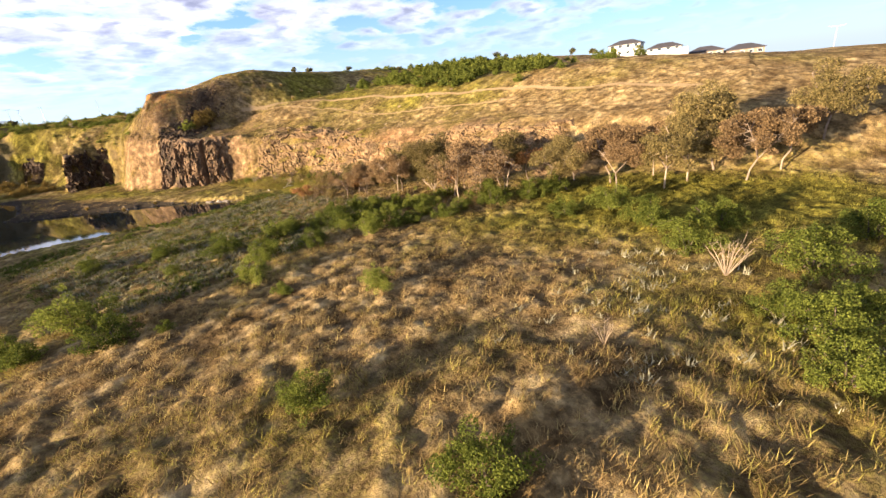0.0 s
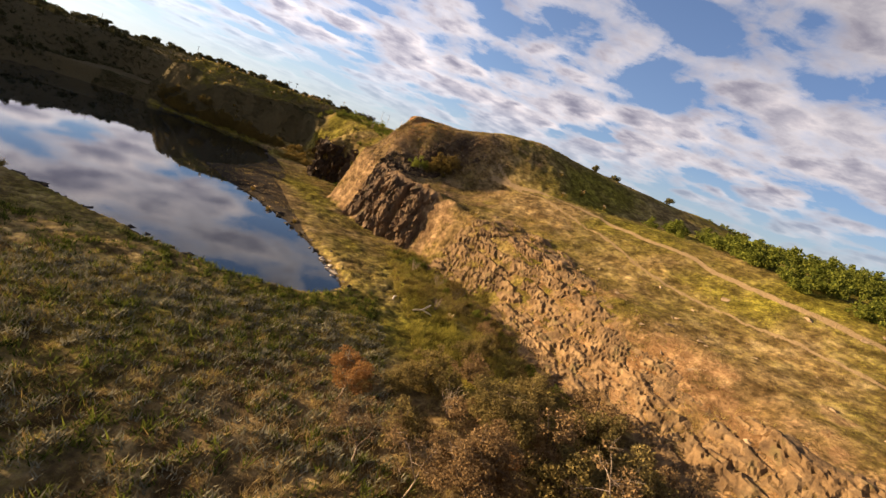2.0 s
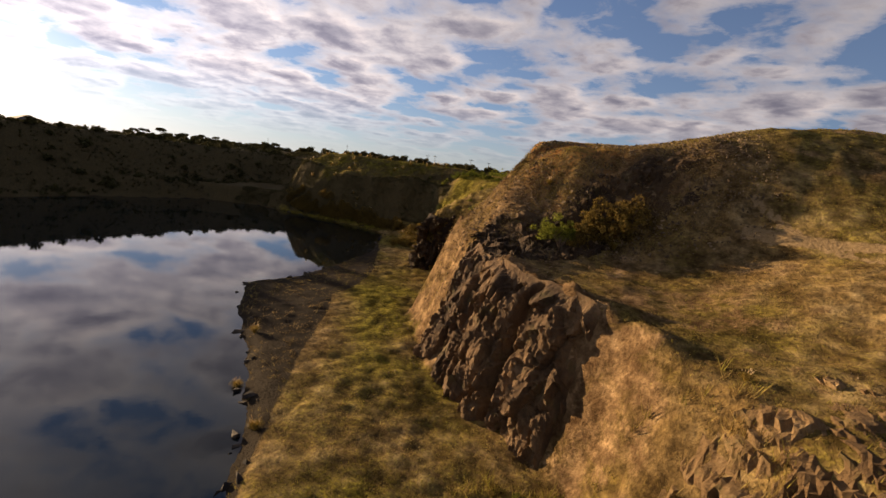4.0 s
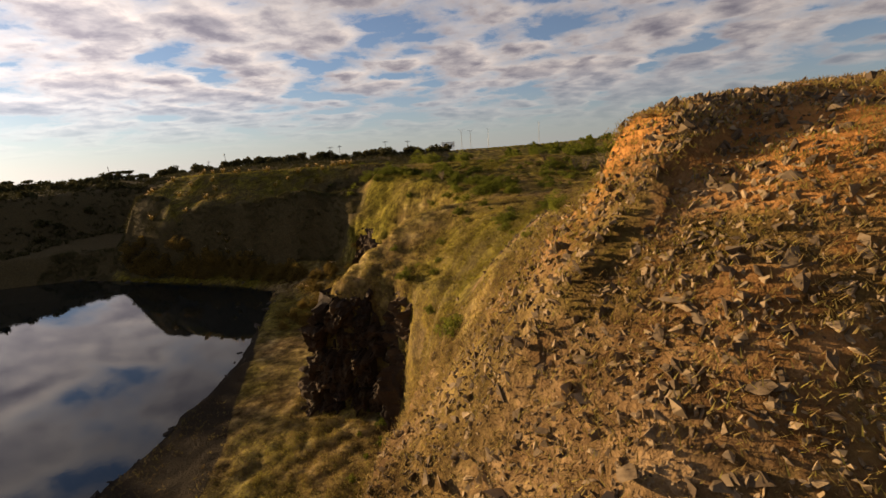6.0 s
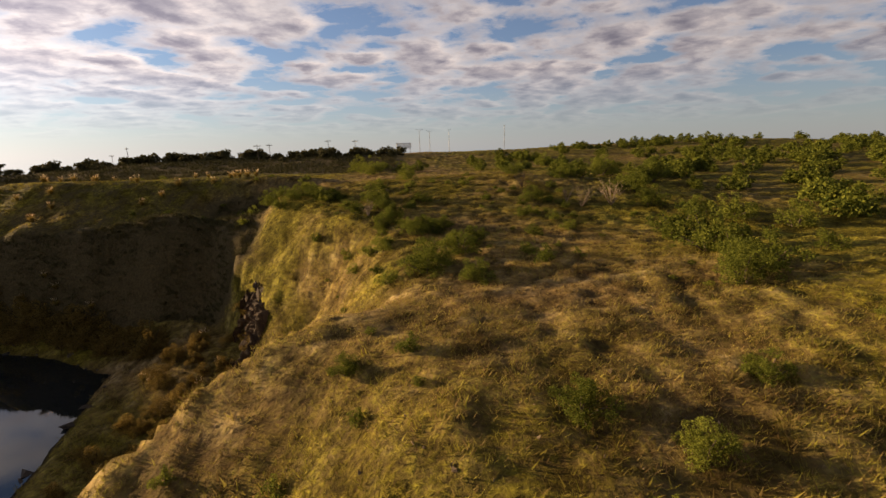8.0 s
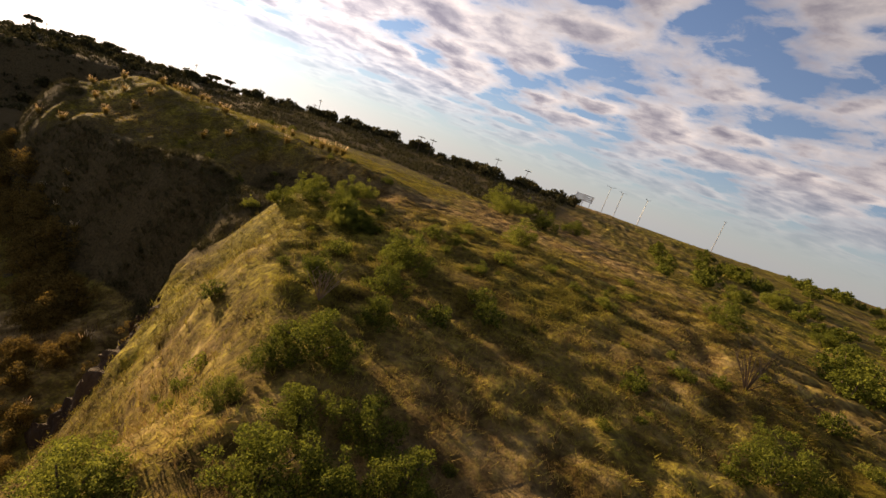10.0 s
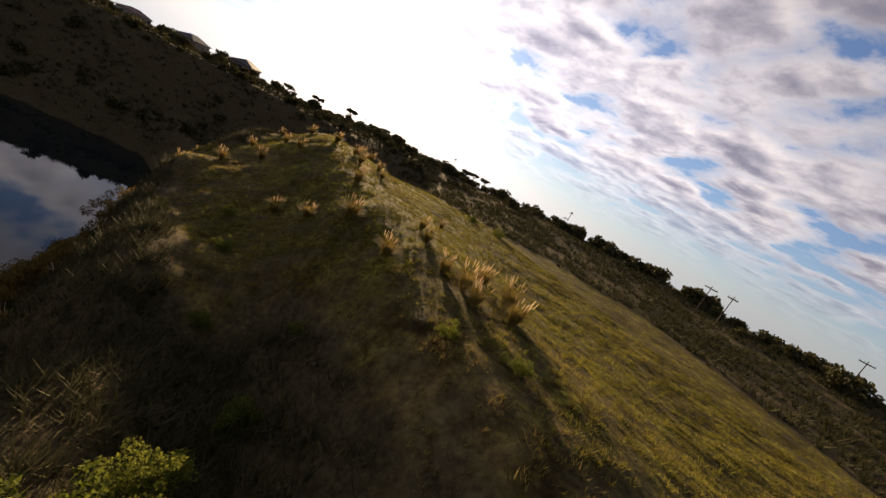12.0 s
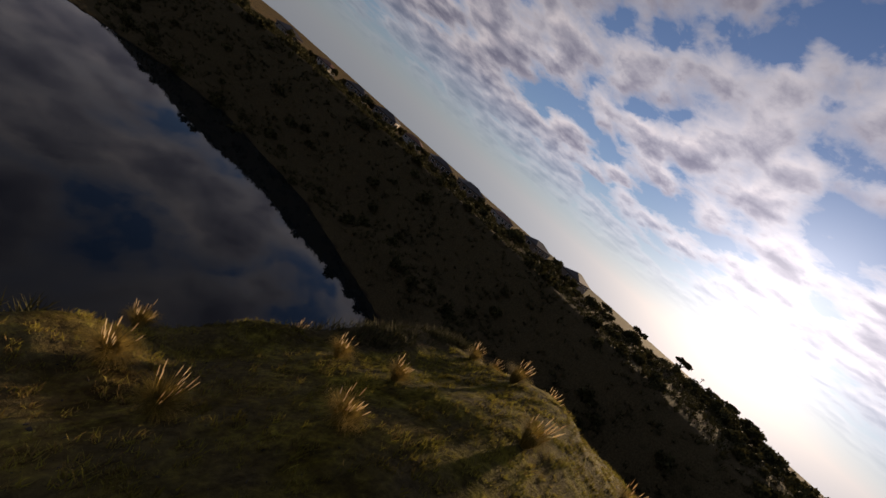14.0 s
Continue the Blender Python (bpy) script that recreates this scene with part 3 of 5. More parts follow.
def rock_material(name, tone_by=1.0):
    m, t, b = material(name, 0.92)
    p = place_of(t)
    stretch = t.nodes.new("ShaderNodeMapping")
    stretch.inputs["Scale"].default_value = (1.0, 1.0, 0.45)
    link(t, p, stretch.inputs[0])
    wide, mid, fine = noise_node(t, stretch.outputs[0], 0.22, 4), noise_node(t, stretch.outputs[0], 1.1, 6, 0.65), noise_node(t, p, 7.0, 6, 0.7)
    tone = math_node(t, "ADD", math_node(t, "MULTIPLY", wide, 0.55), math_node(t, "MULTIPLY", mid, 0.5))
    color = ramp_node(t, tone, (0.36, (0.022, 0.015, 0.011)), (0.48, (0.065, 0.041, 0.025)), (0.58, (0.13, 0.08, 0.043)), (0.70, (0.23, 0.15, 0.08)))
    color = mix_node(t, attribute(t, "ochre"), color, ramp_node(t, mid, (0.3, (0.10, 0.057, 0.022)), (0.5, (0.19, 0.116, 0.048)), (0.7, (0.29, 0.195, 0.092))))
    color = mix_node(t, 0.5, color, ramp_node(t, fine, (0.3, 0.55), (0.7, 1.15)), "MULTIPLY")
    color, joint = broken(t, stretch.outputs[0], color, 0.75, 0.35, 0.12)
    lichen = ramp_node(t, noise_node(t, p, 0.8, 5, 0.7), (0.56, 0.0), (0.66, 0.5))
    color = mix_node(t, lichen, color, (0.10, 0.085, 0.03))
    color = mix_node(t, 1.0, color, (tone_by, tone_by, tone_by), "MULTIPLY")
    link(t, color, b.inputs["Base Color"])
    bump(t, b, math_node(t, "ADD", math_node(t, "ADD", mid, math_node(t, "MULTIPLY", joint, 0.2)), math_node(t, "MULTIPLY", fine, 0.5)), 0.9, 0.22)
    return m


def grass_material(name):
    m, t, b = material(name, 0.85)
    b.inputs["Specular IOR Level"].default_value = 0.05
    p = place_of(t)
    island = t.nodes.new("ShaderNodeNewGeometry").outputs["Random Per Island"]
    wide = noise_node(t, p, 0.09, 4)
    pick = math_node(t, "ADD", attribute(t, "lush"), math_node(t, "MULTIPLY", math_node(t, "SUBTRACT", wide, 0.5), 1.6))
    pick = math_node(t, "ADD", pick, math_node(t, "MULTIPLY", math_node(t, "SUBTRACT", island, 0.5), 0.7))
    dry = ramp_node(t, island, (0.0, (0.165, 0.11, 0.042)), (0.6, (0.32, 0.225, 0.09)), (1.0, (0.47, 0.355, 0.165)))
    green = ramp_node(t, island, (0.0, (0.095, 0.095, 0.015)), (1.0, (0.3, 0.262, 0.045)))
    color = mix_node(t, ramp_node(t, pick, (0.3, 0.0), (0.75, 1.0)), dry, green)
    color = mix_node(t, 0.85, color, ramp_node(t, noise_node(t, p, 0.42, 5, 0.65), (0.38, (0.5, 0.47, 0.44)), (0.5, (0.95, 0.95, 0.95)), (0.64, (1.3, 1.27, 1.2))), "MULTIPLY")
    link(t, color, b.inputs["Base Color"])
    glow = t.nodes.new("ShaderNodeBsdfTranslucent")
    link(t, color, glow.inputs[0])
    mix = node(t, "ShaderNodeMixShader")
    mix.inputs[0].default_value = 0.4
    link(t, b.outputs[0], mix.inputs[1])
    link(t, glow.outputs[0], mix.inputs[2])
    link(t, mix.outputs[0], t.nodes["Material Output"].inputs[0])
    return m


def plain(name, color, rough=0.6, spread_by=0.12):
    m, t, b = material(name, rough)
    v = noise_node(t, place_of(t), 1.5, 5)
    lo, hi = tuple(c * (1 - spread_by) for c in color), tuple(min(c * (1 + spread_by), 1) for c in color)
    link(t, ramp_node(t, v, (0.3, lo), (0.7, hi)), b.inputs["Base Color"])
    return m


# the second is the same rock at half tone, shade of the crags included
ROCK, SHADED_ROCK = rock_material("cliff_rock"), rock_material("shaded_rock", 0.5)
STONE = rough_material("loose_stone", (0.075, 0.052, 0.032), (0.32, 0.23, 0.135), 1.6, 0.9, 0.15)
DARK_STONE = rough_material("shore_stone", (0.022, 0.018, 0.015), (0.11, 0.088, 0.066), 2.2)
PALE_STONE = rough_material("pale_stone", (0.28, 0.23, 0.18), (0.55, 0.48, 0.40), 2.2)
SHRUB_LEAF = leaf_material("shrub_leaves", (0.028, 0.040, 0.006), (0.165, 0.18, 0.028))
LIGHT_LEAF = leaf_material("light_shrub_leaves", (0.045, 0.06, 0.009), (0.235, 0.245, 0.04))
GUM_LEAF = leaf_material("gum_leaves", (0.055, 0.047, 0.016), (0.235, 0.175, 0.062), 0.35)
BROWN_LEAF = leaf_material("brown_leaves", (0.08, 0.052, 0.024), (0.26, 0.168, 0.078), 0.3)
RED_LEAF = leaf_material("rust_leaves", (0.12, 0.06, 0.02), (0.31, 0.16, 0.055), 0.3)
# dark foliage, with part of the far slopes' shade in its tone
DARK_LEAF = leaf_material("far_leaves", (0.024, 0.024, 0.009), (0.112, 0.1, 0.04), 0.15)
GREY_LEAF = leaf_material("grey_leaves", (0.10, 0.092, 0.052), (0.30, 0.27, 0.17), 0.2)
BARK = rough_material("pale_bark", (0.11, 0.078, 0.052), (0.29, 0.22, 0.155), 3.0)
TWIG = rough_material("grey_twigs", (0.09, 0.065, 0.04), (0.24, 0.18, 0.12), 3.0)
DARK_BARK = rough_material("dark_bark", (0.03, 0.022, 0.015), (0.10, 0.072, 0.05), 3.0)
PAMPAS_LEAF = leaf_material("pampas_blades", (0.16, 0.125, 0.025), (0.48, 0.34, 0.10), 0.5)
GOLD_LEAF = leaf_material("golden_brush_leaves", (0.06, 0.045, 0.012), (0.25, 0.17, 0.045), 0.35)
PLUME = leaf_material("pampas_plumes", (0.52, 0.40, 0.24), (0.82, 0.70, 0.50), 0.72)
GRASS = grass_material("tussock_grass")
DEADWOOD = rough_material("bleached_wood", (0.30, 0.25, 0.19), (0.60, 0.53, 0.43), 3.0)


# ---- building helpers ----


def mesh_of(name, verts, faces, mat, smooth_faces=False, layers=None):
    me = bpy.data.meshes.new(name)
    me.from_pydata([tuple(v) for v in verts], [], [tuple(f) for f in faces])
    if smooth_faces:
        me.polygons.foreach_set("use_smooth", np.ones(len(me.polygons), bool))
    for key, values in (layers or {}).items():
        me.attributes.new(key, "FLOAT", "POINT").data.foreach_set("value", np.asarray(values, np.float32))
    me.materials.append(mat)
    me.update()
    return me


def strips(name, verts, count, loops, mat, layers=None):
    """A mesh from arrays: faces of equal corner count, quick for very many."""
    me = bpy.data.meshes.new(name)
    verts, loops = np.asarray(verts, np.float32), np.asarray(loops, np.int32)
    me.vertices.add(len(verts))
    me.vertices.foreach_set("co", verts.ravel())
    me.loops.add(len(loops))
    me.loops.foreach_set("vertex_index", loops)
    me.polygons.add(len(loops) // count)
    me.polygons.foreach_set("loop_start", np.arange(0, len(loops), count, dtype=np.int32))
    for key, values in (layers or {}).items():
        me.attributes.new(key, "FLOAT", "POINT").data.foreach_set("value", np.asarray(values, np.float32))
    me.materials.append(mat)
    me.update()
    me.validate()
    return me


def part(name, me, parent, label=""):
    ob = new(name, me)
    ob.parent = parent
    return tagged(ob, label)


def thing(name, label, category, group="", kind=""):
    return tagged(new(name), label, category, group, kind)


def height(x, y):
    return float(land(np.array([x]), np.array([y]))[0][0])


def stand(x, y, turn=0.0, size=1.0, sink=0.0, lean=0.0):
    return pose(x, y, height(x, y) - sink, lean, 0, turn) @ Matrix.Scale(size, 4)


def tubes(lines, sides=6):
    """Tapered limbs: each line is a list of (point, radius)."""
    verts, faces = [], []
    for line in lines:
        base = len(verts)
        for i, (p, r) in enumerate(line):
            p = Vector(p)
            q = Vector(line[min(i + 1, len(line) - 1)][0]) - Vector(line[max(i - 1, 0)][0])
            a = q.orthogonal().normalized()
            b = q.normalized().cross(a)
            for k in range(sides):
                w = math.tau * k / sides
                verts.append(p + (a * math.cos(w) + b * math.sin(w)) * r)
        for i in range(len(line) - 1):
            for k in range(sides):
                j = (k + 1) % sides
                o = base + i * sides
                faces.append((o + k, o + j, o + sides + j, o + sides + k))
        faces.append(tuple(base + (len(line) - 1) * sides + k for k in range(sides)))
    return verts, faces


def leaf_cloud(rng, blobs, count, size, long=1.7):
    """Many small four-cornered leaves on and in a set of blobs (centre, radii)."""
    weights = np.array([b[1][0] * b[1][1] + b[1][2] * b[1][0] for b in blobs])
    pick = rng.choice(len(blobs), count, p=weights / weights.sum())
    centre, radii = np.array([b[0] for b in blobs], float)[pick], np.array([b[1] for b in blobs], float)[pick]
    d = rng.normal(size=(count, 3))
    d /= np.linalg.norm(d, axis=1)[:, None]
    p = centre + d * radii * (rng.uniform(0.35, 1.12, count) ** 0.6)[:, None]
    u = rng.normal(size=(count, 3)) + 0.6 * d
    u /= np.linalg.norm(u, axis=1)[:, None]
    v = np.cross(u, rng.normal(size=(count, 3)))
    v /= np.linalg.norm(v, axis=1)[:, None]
    s = (size * rng.uniform(0.6, 1.4, count))[:, None]
    verts = np.stack([p - u * s * long / 2, p + v * s / 2, p + u * s * long / 2, p - v * s / 2], 1).reshape(-1, 3)
    verts[:, 2] = np.maximum(verts[:, 2], 0.02)
    return verts, np.arange(len(verts))


# ---- cliffs of broken rock ----


def cells(p, seed):
    """Blocks in space: a random number for the block that a point lies in, and how near it is to a joint."""
    base = np.floor(p).astype(np.int64)
    best, second = np.full(len(p), 9.0), np.full(len(p), 9.0)
    tag, tilt = np.zeros(len(p)), np.zeros(len(p))
    for dx in (-1, 0, 1):
        for dy in (-1, 0, 1):
            for dz in (-1, 0, 1):
                c = base + (dx, dy, dz)
                k = (c[:, 0] * 73856093) ^ (c[:, 1] * 19349663) ^ (c[:, 2] * 83492791) ^ (seed * 2654435761)
                k = (k * 1103515245 + 12345) & 0x7FFFFFFF
                j = np.stack([(k & 1023) / 1023, ((k >> 10) & 1023) / 1023, ((k >> 20) & 1023) / 1023], 1)
                off = p - (c + 0.15 + 0.7 * j)
                d = np.linalg.norm(off, axis=1)
                lean = np.stack([((k >> 3) & 255) / 128 - 1, ((k >> 12) & 255) / 128 - 1, ((k >> 19) & 255) / 128 - 1], 1)
                near = d < best
                second = np.where(near, best, np.minimum(second, d))
                tag = np.where(near, ((k >> 5) & 1023) / 1023, tag)
                tilt = np.where(near, (off * lean).sum(1), tilt)
                best = np.where(near, d, best)
    return tag + 0.75 * tilt, second - best


def cliff_face(line, block, ochre, label, step=0.11, bulge=1.0, seed=1, mat=None, joint=1.0, cleft=0.0):
    """A face of jointed rock along the foot of a slope: points are x, y, rim height, width of the steep part."""
    line = np.array(line, float)
    run = np.r_[0, np.cumsum(np.hypot(*np.diff(line[:, :2], axis=0).T))]
    s = np.arange(0, run[-1], step)
    at = np.stack([np.interp(s, run, line[:, k]) for k in range(4)], 1)
    way = np.gradient(at[:, :2], axis=0)
    way /= np.linalg.norm(way, axis=1)[:, None]
    for _ in range(6):
        way[1:-1] = (way[:-2] + 2 * way[1:-1] + way[2:]) / 4
    inward = np.stack([way[:, 1], -way[:, 0]], 1)
    foot = land(at[:, 0] - inward[:, 0] * 1.0, at[:, 1] - inward[:, 1] * 1.0)[0]
    rows = int(9 / step)
    v = np.linspace(0, 1, rows)
    gs, gv = np.meshgrid(s, v)
    low, rim = foot - 0.6, at[:, 2] + 0.1 + 1.3 * wave(s, s * 0, 5, 60 + seed)
    z = low + (rim - low) * gv
    inset = -0.5 + (at[:, 3] * 0.85 + 0.7) * gv**1.25
    end = smooth(np.minimum(s / 3.0, (run[-1] - s) / 3.0))
    x, y = at[:, 0] + inward[:, 0] * inset, at[:, 1] + inward[:, 1] * inset
    p = np.stack([x.ravel(), y.ravel(), z.ravel()], 1)
    jog = 0.22 * np.stack([wave(p[:, 0] + p[:, 2], p[:, 1], 1.5, 71), wave(p[:, 1], p[:, 2] + p[:, 0], 1.5, 72), wave(p[:, 0], p[:, 2], 1.5, 73)], 1)
    t1, e1 = cells((p + jog) / block, seed)
    t2, e2 = cells((p + jog * 0.6) / (np.array(block) * 0.42), seed + 7)
    t3, _ = cells(p / (np.array(block) * 0.17), seed + 13)
    gully = wave(gs.ravel(), gv.ravel() * 2, 4.5, 75 + seed, 3)
    push = bulge * (0.95 * (t1 - 0.4) + 0.42 * (t2 - 0.5) + 0.2 * (t3 - 0.5) + 0.7 * gully - joint * (0.4 * smooth(1 - e1 / 0.07) + 0.1 * smooth(1 - e2 / 0.08)))
    # deep upright clefts between buttresses
    split_at = wave(gs.ravel() + 0.5 * wave(gs.ravel(), gv.ravel() * 3, 2, 95), gs.ravel() * 0, 4.2, 96 + seed, 2)
    push = push + cleft * (0.9 * wave(gs.ravel(), gs.ravel() * 0, 6.5, 98 + seed, 1) - 1.5 * smooth(1 - np.abs(split_at) / 0.16) * smooth((gv.ravel() + 0.1) / 0.3))
    push = push.reshape(z.shape) * end - 0.9 * (1 - end)
    top = smooth((1 - gv) / 0.12)
    push = push * top - 0.35 * (1 - top)
    x, y = x - inward[:, 0] * push, y - inward[:, 1] * push
    z = z + 0.2 * (t2.reshape(z.shape) - 0.5) * top - 7.0 * (1 - end)
    n = len(s)
    i = (np.arange(rows - 1)[:, None] * n + np.arange(n - 1)).ravel()
    loops = np.stack([i, i + 1, i + n + 1, i + n], 1).ravel()
    och = np.interp(gs.ravel(), run, ochre)
    me = strips("cliff", np.stack([x.ravel(), y.ravel(), z.ravel()], 1), 4, loops, mat or ROCK, {"ochre": och})
    me.shade_flat()
    return tagged(new("cliff", me), label, "cliff", kind="structure")


EAST_CLIFF = [(37.4, 72.8, 8, 2.8), (36.6, 73.8, 8, 2.6), (29.5, 82, 8.6, 2.4), (27.2, 86.6, 8.8, 3)]


def rock_shell(line, wide, block, ochre, label, bulge, seed, showing, step=0.14, mat=None, crack=1.0):
    """Ledges and slabs that break out of a slope: points are x, y along its foot; showing says how much is bare."""
    line = np.array(line, float)
    run = np.r_[0, np.cumsum(np.hypot(*np.diff(line, axis=0).T))]
    s = np.arange(0, run[-1], step)
    at = np.stack([np.interp(s, run, line[:, k]) for k in range(2)], 1)
    way = np.gradient(at, axis=0)
    way /= np.linalg.norm(way, axis=1)[:, None]
    for _ in range(40):
        way[1:-1] = (way[:-2] + 2 * way[1:-1] + way[2:]) / 4
    v = np.arange(-0.8, wide, step)
    gs, gv = np.meshgrid(s, v)
    x, y = at[:, 0] + way[:, 1] * gv, at[:, 1] - way[:, 0] * gv
    z = land(x, y)[0]
    p = np.stack([x.ravel(), y.ravel(), z.ravel()], 1)
    jog = 0.3 * np.stack([wave(p[:, 0] + p[:, 2], p[:, 1], 1.5, 71), wave(p[:, 1], p[:, 2] + p[:, 0], 1.5, 72), wave(p[:, 0], p[:, 2], 1.5, 73)], 1)
    t1, e1 = cells((p + jog) / block, seed)
    t2, e2 = cells((p + jog * 0.6) / (np.array(block) * 0.4), seed + 7)
    bare = wave(x, y, 6.5, 140 + seed, 3).ravel() + showing - 1.1 * smooth((gv.ravel() - 0.45 * wide) / (0.55 * wide)) - 0.8 * smooth(0.3 - gv.ravel() / 2)
    edge = smooth(np.minimum(gs, run[-1] - gs).ravel() / 4.0)
    out = bulge * (0.7 * (t1 - 0.35) + 0.4 * (t2 - 0.5) - crack * (0.22 * smooth(1 - e1 / 0.07) + 0.1 * smooth(1 - e2 / 0.08))) + 0.12
    out = np.where(bare > 0, 1, 0.0) * out * smooth(bare / 0.25 + 0.25) * edge - 0.6 * smooth(-bare / 0.15) - 0.5 * (1 - edge)
    out = out.reshape(z.shape)
    x, y, z = x - way[:, 1] * out * 0.75, y + way[:, 0] * out * 0.75, z + 0.6 * out
    n, rows = len(s), len(v)
    i = (np.arange(rows - 1)[:, None] * n + np.arange(n - 1)).ravel()
    loops = np.stack([i, i + 1, i + n + 1, i + n], 1).ravel()
    me = strips("cliff", np.stack([x.ravel(), y.ravel(), z.ravel()], 1), 4, loops, mat or ROCK, {"ochre": np.full(gs.size, ochre)})
    me.shade_flat()
    return tagged(new("cliff", me), label, "cliff", kind="structure")


def foot_run(first, last):
    return [p[:4] for p in EAST_FOOT[first : last + 1]]


cliff_face(EAST_CLIFF, (1.5, 1.5, 3.8), [0.3, 0.25, 0.08, 0.0], "jointed brown and ochre quarry cliff above the pond", bulge=0.75, seed=1, cleft=1.2, joint=0.6)
rock_shell([(42.6, 16), (42.4, 26), (42.8, 38), (42.4, 48), (42.2, 54), (40.2, 64), (37.4, 72.5)], 10.5, (2.6, 2.6, 0.7), 0.62, "sloping ochre quarry face of cracked slabs", 0.55, 5, 0.42, crack=2.2)
rock_shell([(48, 87), (42, 85.2), (37, 83.6), (32.5, 83.2), (29.6, 84.2), (28, 87.5)], 6.5, (0.6, 0.6, 0.75), 0.18, "brown crag of broken rock below the stony hump", 0.5, 8, 0.3, mat=SHADED_ROCK)
cliff_face(foot_run(10, 13), (1.3, 1.3, 2.0), [0.0, 0.0, 0.0, 0.0], "dark craggy rock outcrop above the grass bench", bulge=1.2, seed=2, mat=SHADED_ROCK)
cliff_face(foot_run(16, 18), (1.2, 1.2, 2.2), [0.1, 0.0, 0.0], "small dark rock outcrop at the end of the mound", bulge=0.9, seed=3, mat=SHADED_ROCK)

# ---- loose stones ----


def stone_mesh(name, rng, mat, flat=0.7):
    bm = bmesh.new()
    for _ in range(8):
        d = Vector(rng.normal(size=3)).normalized() * rng.uniform(0.65, 1.0)
        bm.verts.new((d.x * 0.68, d.y * 0.5, d.z * 0.5 * flat))
    bmesh.ops.convex_hull(bm, input=bm.verts[:])
    bmesh.ops.delete(bm, geom=[v for v in bm.verts if not v.link_faces], context="VERTS")
    me = bpy.data.meshes.new(name)
    bm.to_mesh(me)
    bm.free()
    me.materials.append(mat)
    return me


def scatter_stones(name, label, group, meshes, spots, rng, sink=0.25):
    for x, y, size in spots:
        ob = new(name, meshes[rng.integers(len(meshes))])
        tagged(ob, label, "rock", group)
        z = height(x, y)
        ob.matrix_world = pose(x, y, z + size * (0.28 - sink), rng.uniform(-25, 25), rng.uniform(-25, 25), rng.uniform(0, 360)) @ Matrix.Diagonal((size * rng.uniform(0.7, 1.3), size, size * rng.uniform(0.7, 1.2), 1))


def rubble(name, label, meshes, places, sizes, rng, mat):
    """Countless small stones in one mesh."""
    verts, loops, o = [], [], 0
    z = land(places[:, 0], places[:, 1])[0]
    shapes = []
    for me in meshes:
        co = np.array([v.co[:] for v in me.vertices])
        me.calc_loop_triangles()
        shapes.append((co, np.array([t.vertices[:] for t in me.loop_triangles])))
    for (x, y), h, s in zip(places, z, sizes):
        co, tri = shapes[rng.integers(len(shapes))]
        turn = np.array(Euler(rng.uniform(0, 6.28, 3)).to_matrix())
        verts.append(co @ turn.T * s + (x, y, h + 0.08 * s))
        loops.append(tri.ravel() + o)
        o += len(co)
    me = strips(name, np.concatenate(verts), 3, np.concatenate(loops), mat)
    me.shade_flat()
    return tagged(new(name, me), label, "rubble", kind="stuff")


rng = np.random.default_rng(4)
ANGULAR = [stone_mesh("boulder", rng, STONE, 0.6) for _ in range(6)]
DARK = [stone_mesh("shore_rock", rng, DARK_STONE) for _ in range(5)]
SHARDS = [stone_mesh("flat_boulder", rng, STONE, 0.28) for _ in range(4)]
PALE = [stone_mesh("pale_rock", rng, PALE_STONE, 0.28) for _ in range(3)]

spots = []
for a, b in zip(SHORE, SHORE[1:] + SHORE[:1]):
    if a[0] < -20:
        continue
    n = int(math.dist(a, b) / (0.75 if a[1] < 75 else 1.6))
    for i in range(n):
        u = (i + rng.uniform(0, 1)) / n
        spots.append((a[0] + u * (b[0] - a[0]) + rng.normal() * 0.35, a[1] + u * (b[1] - a[1]) + rng.normal() * 0.35, 0.35 + 0.75 * rng.uniform() ** 1.4))
scatter_stones("shore_rock", "dark wet angular rock at the edge of the pond", "rocks along the shore", DARK, spots, rng)
scatter_stones("pale_rock", "pale flat rock slab at the edge of the pond", "pale shore slabs", PALE, [(27.9 - 0.1 * i + rng.normal() * 0.25, 60.0 + 0.3 * i, rng.uniform(0.5, 1.0)) for i in range(16)], rng, 0.22)
spots = [(32.5 + rng.normal() * 2.6, 92 + rng.normal() * 4.5, 0.10 + 0.22 * rng.uniform() ** 2) for _ in range(120)]
spots += [(34 + 9 * rng.uniform(), 85 + 3.4 * rng.uniform(), rng.uniform(0.2, 0.5)) for _ in range(110)]
scatter_stones("boulder", "angular brown boulder on the stony slope", "boulders on the stony slope", ANGULAR, spots, rng)
scatter_stones("rock_slab", "broad cracked slab of brown rock in the shoulder of the hump", "slabs on the hump", SHARDS, [(34.3 + rng.normal() * 0.9, 95.0 + rng.normal() * 1.0, rng.uniform(0.2, 0.55)) for _ in range(60)], rng, 0.3)
scatter_stones("flat_boulder", "flat angular boulder of brown rock on the stony slope", "flat boulders on the stony slope", SHARDS, [(30.6 + 4 * rng.uniform(), 86.3 + 6.5 * rng.uniform(), 0.16 + 0.36 * rng.uniform() ** 2.5) for _ in range(150)], rng, 0.2)
spots = [(47 + rng.normal() * 3.5, 54 + rng.normal() * 9, rng.uniform(0.2, 0.6)) for _ in range(60)]
scatter_stones("boulder", "ochre boulder on the bare quarry slope", "boulders on the quarry slope", ANGULAR, spots, rng)
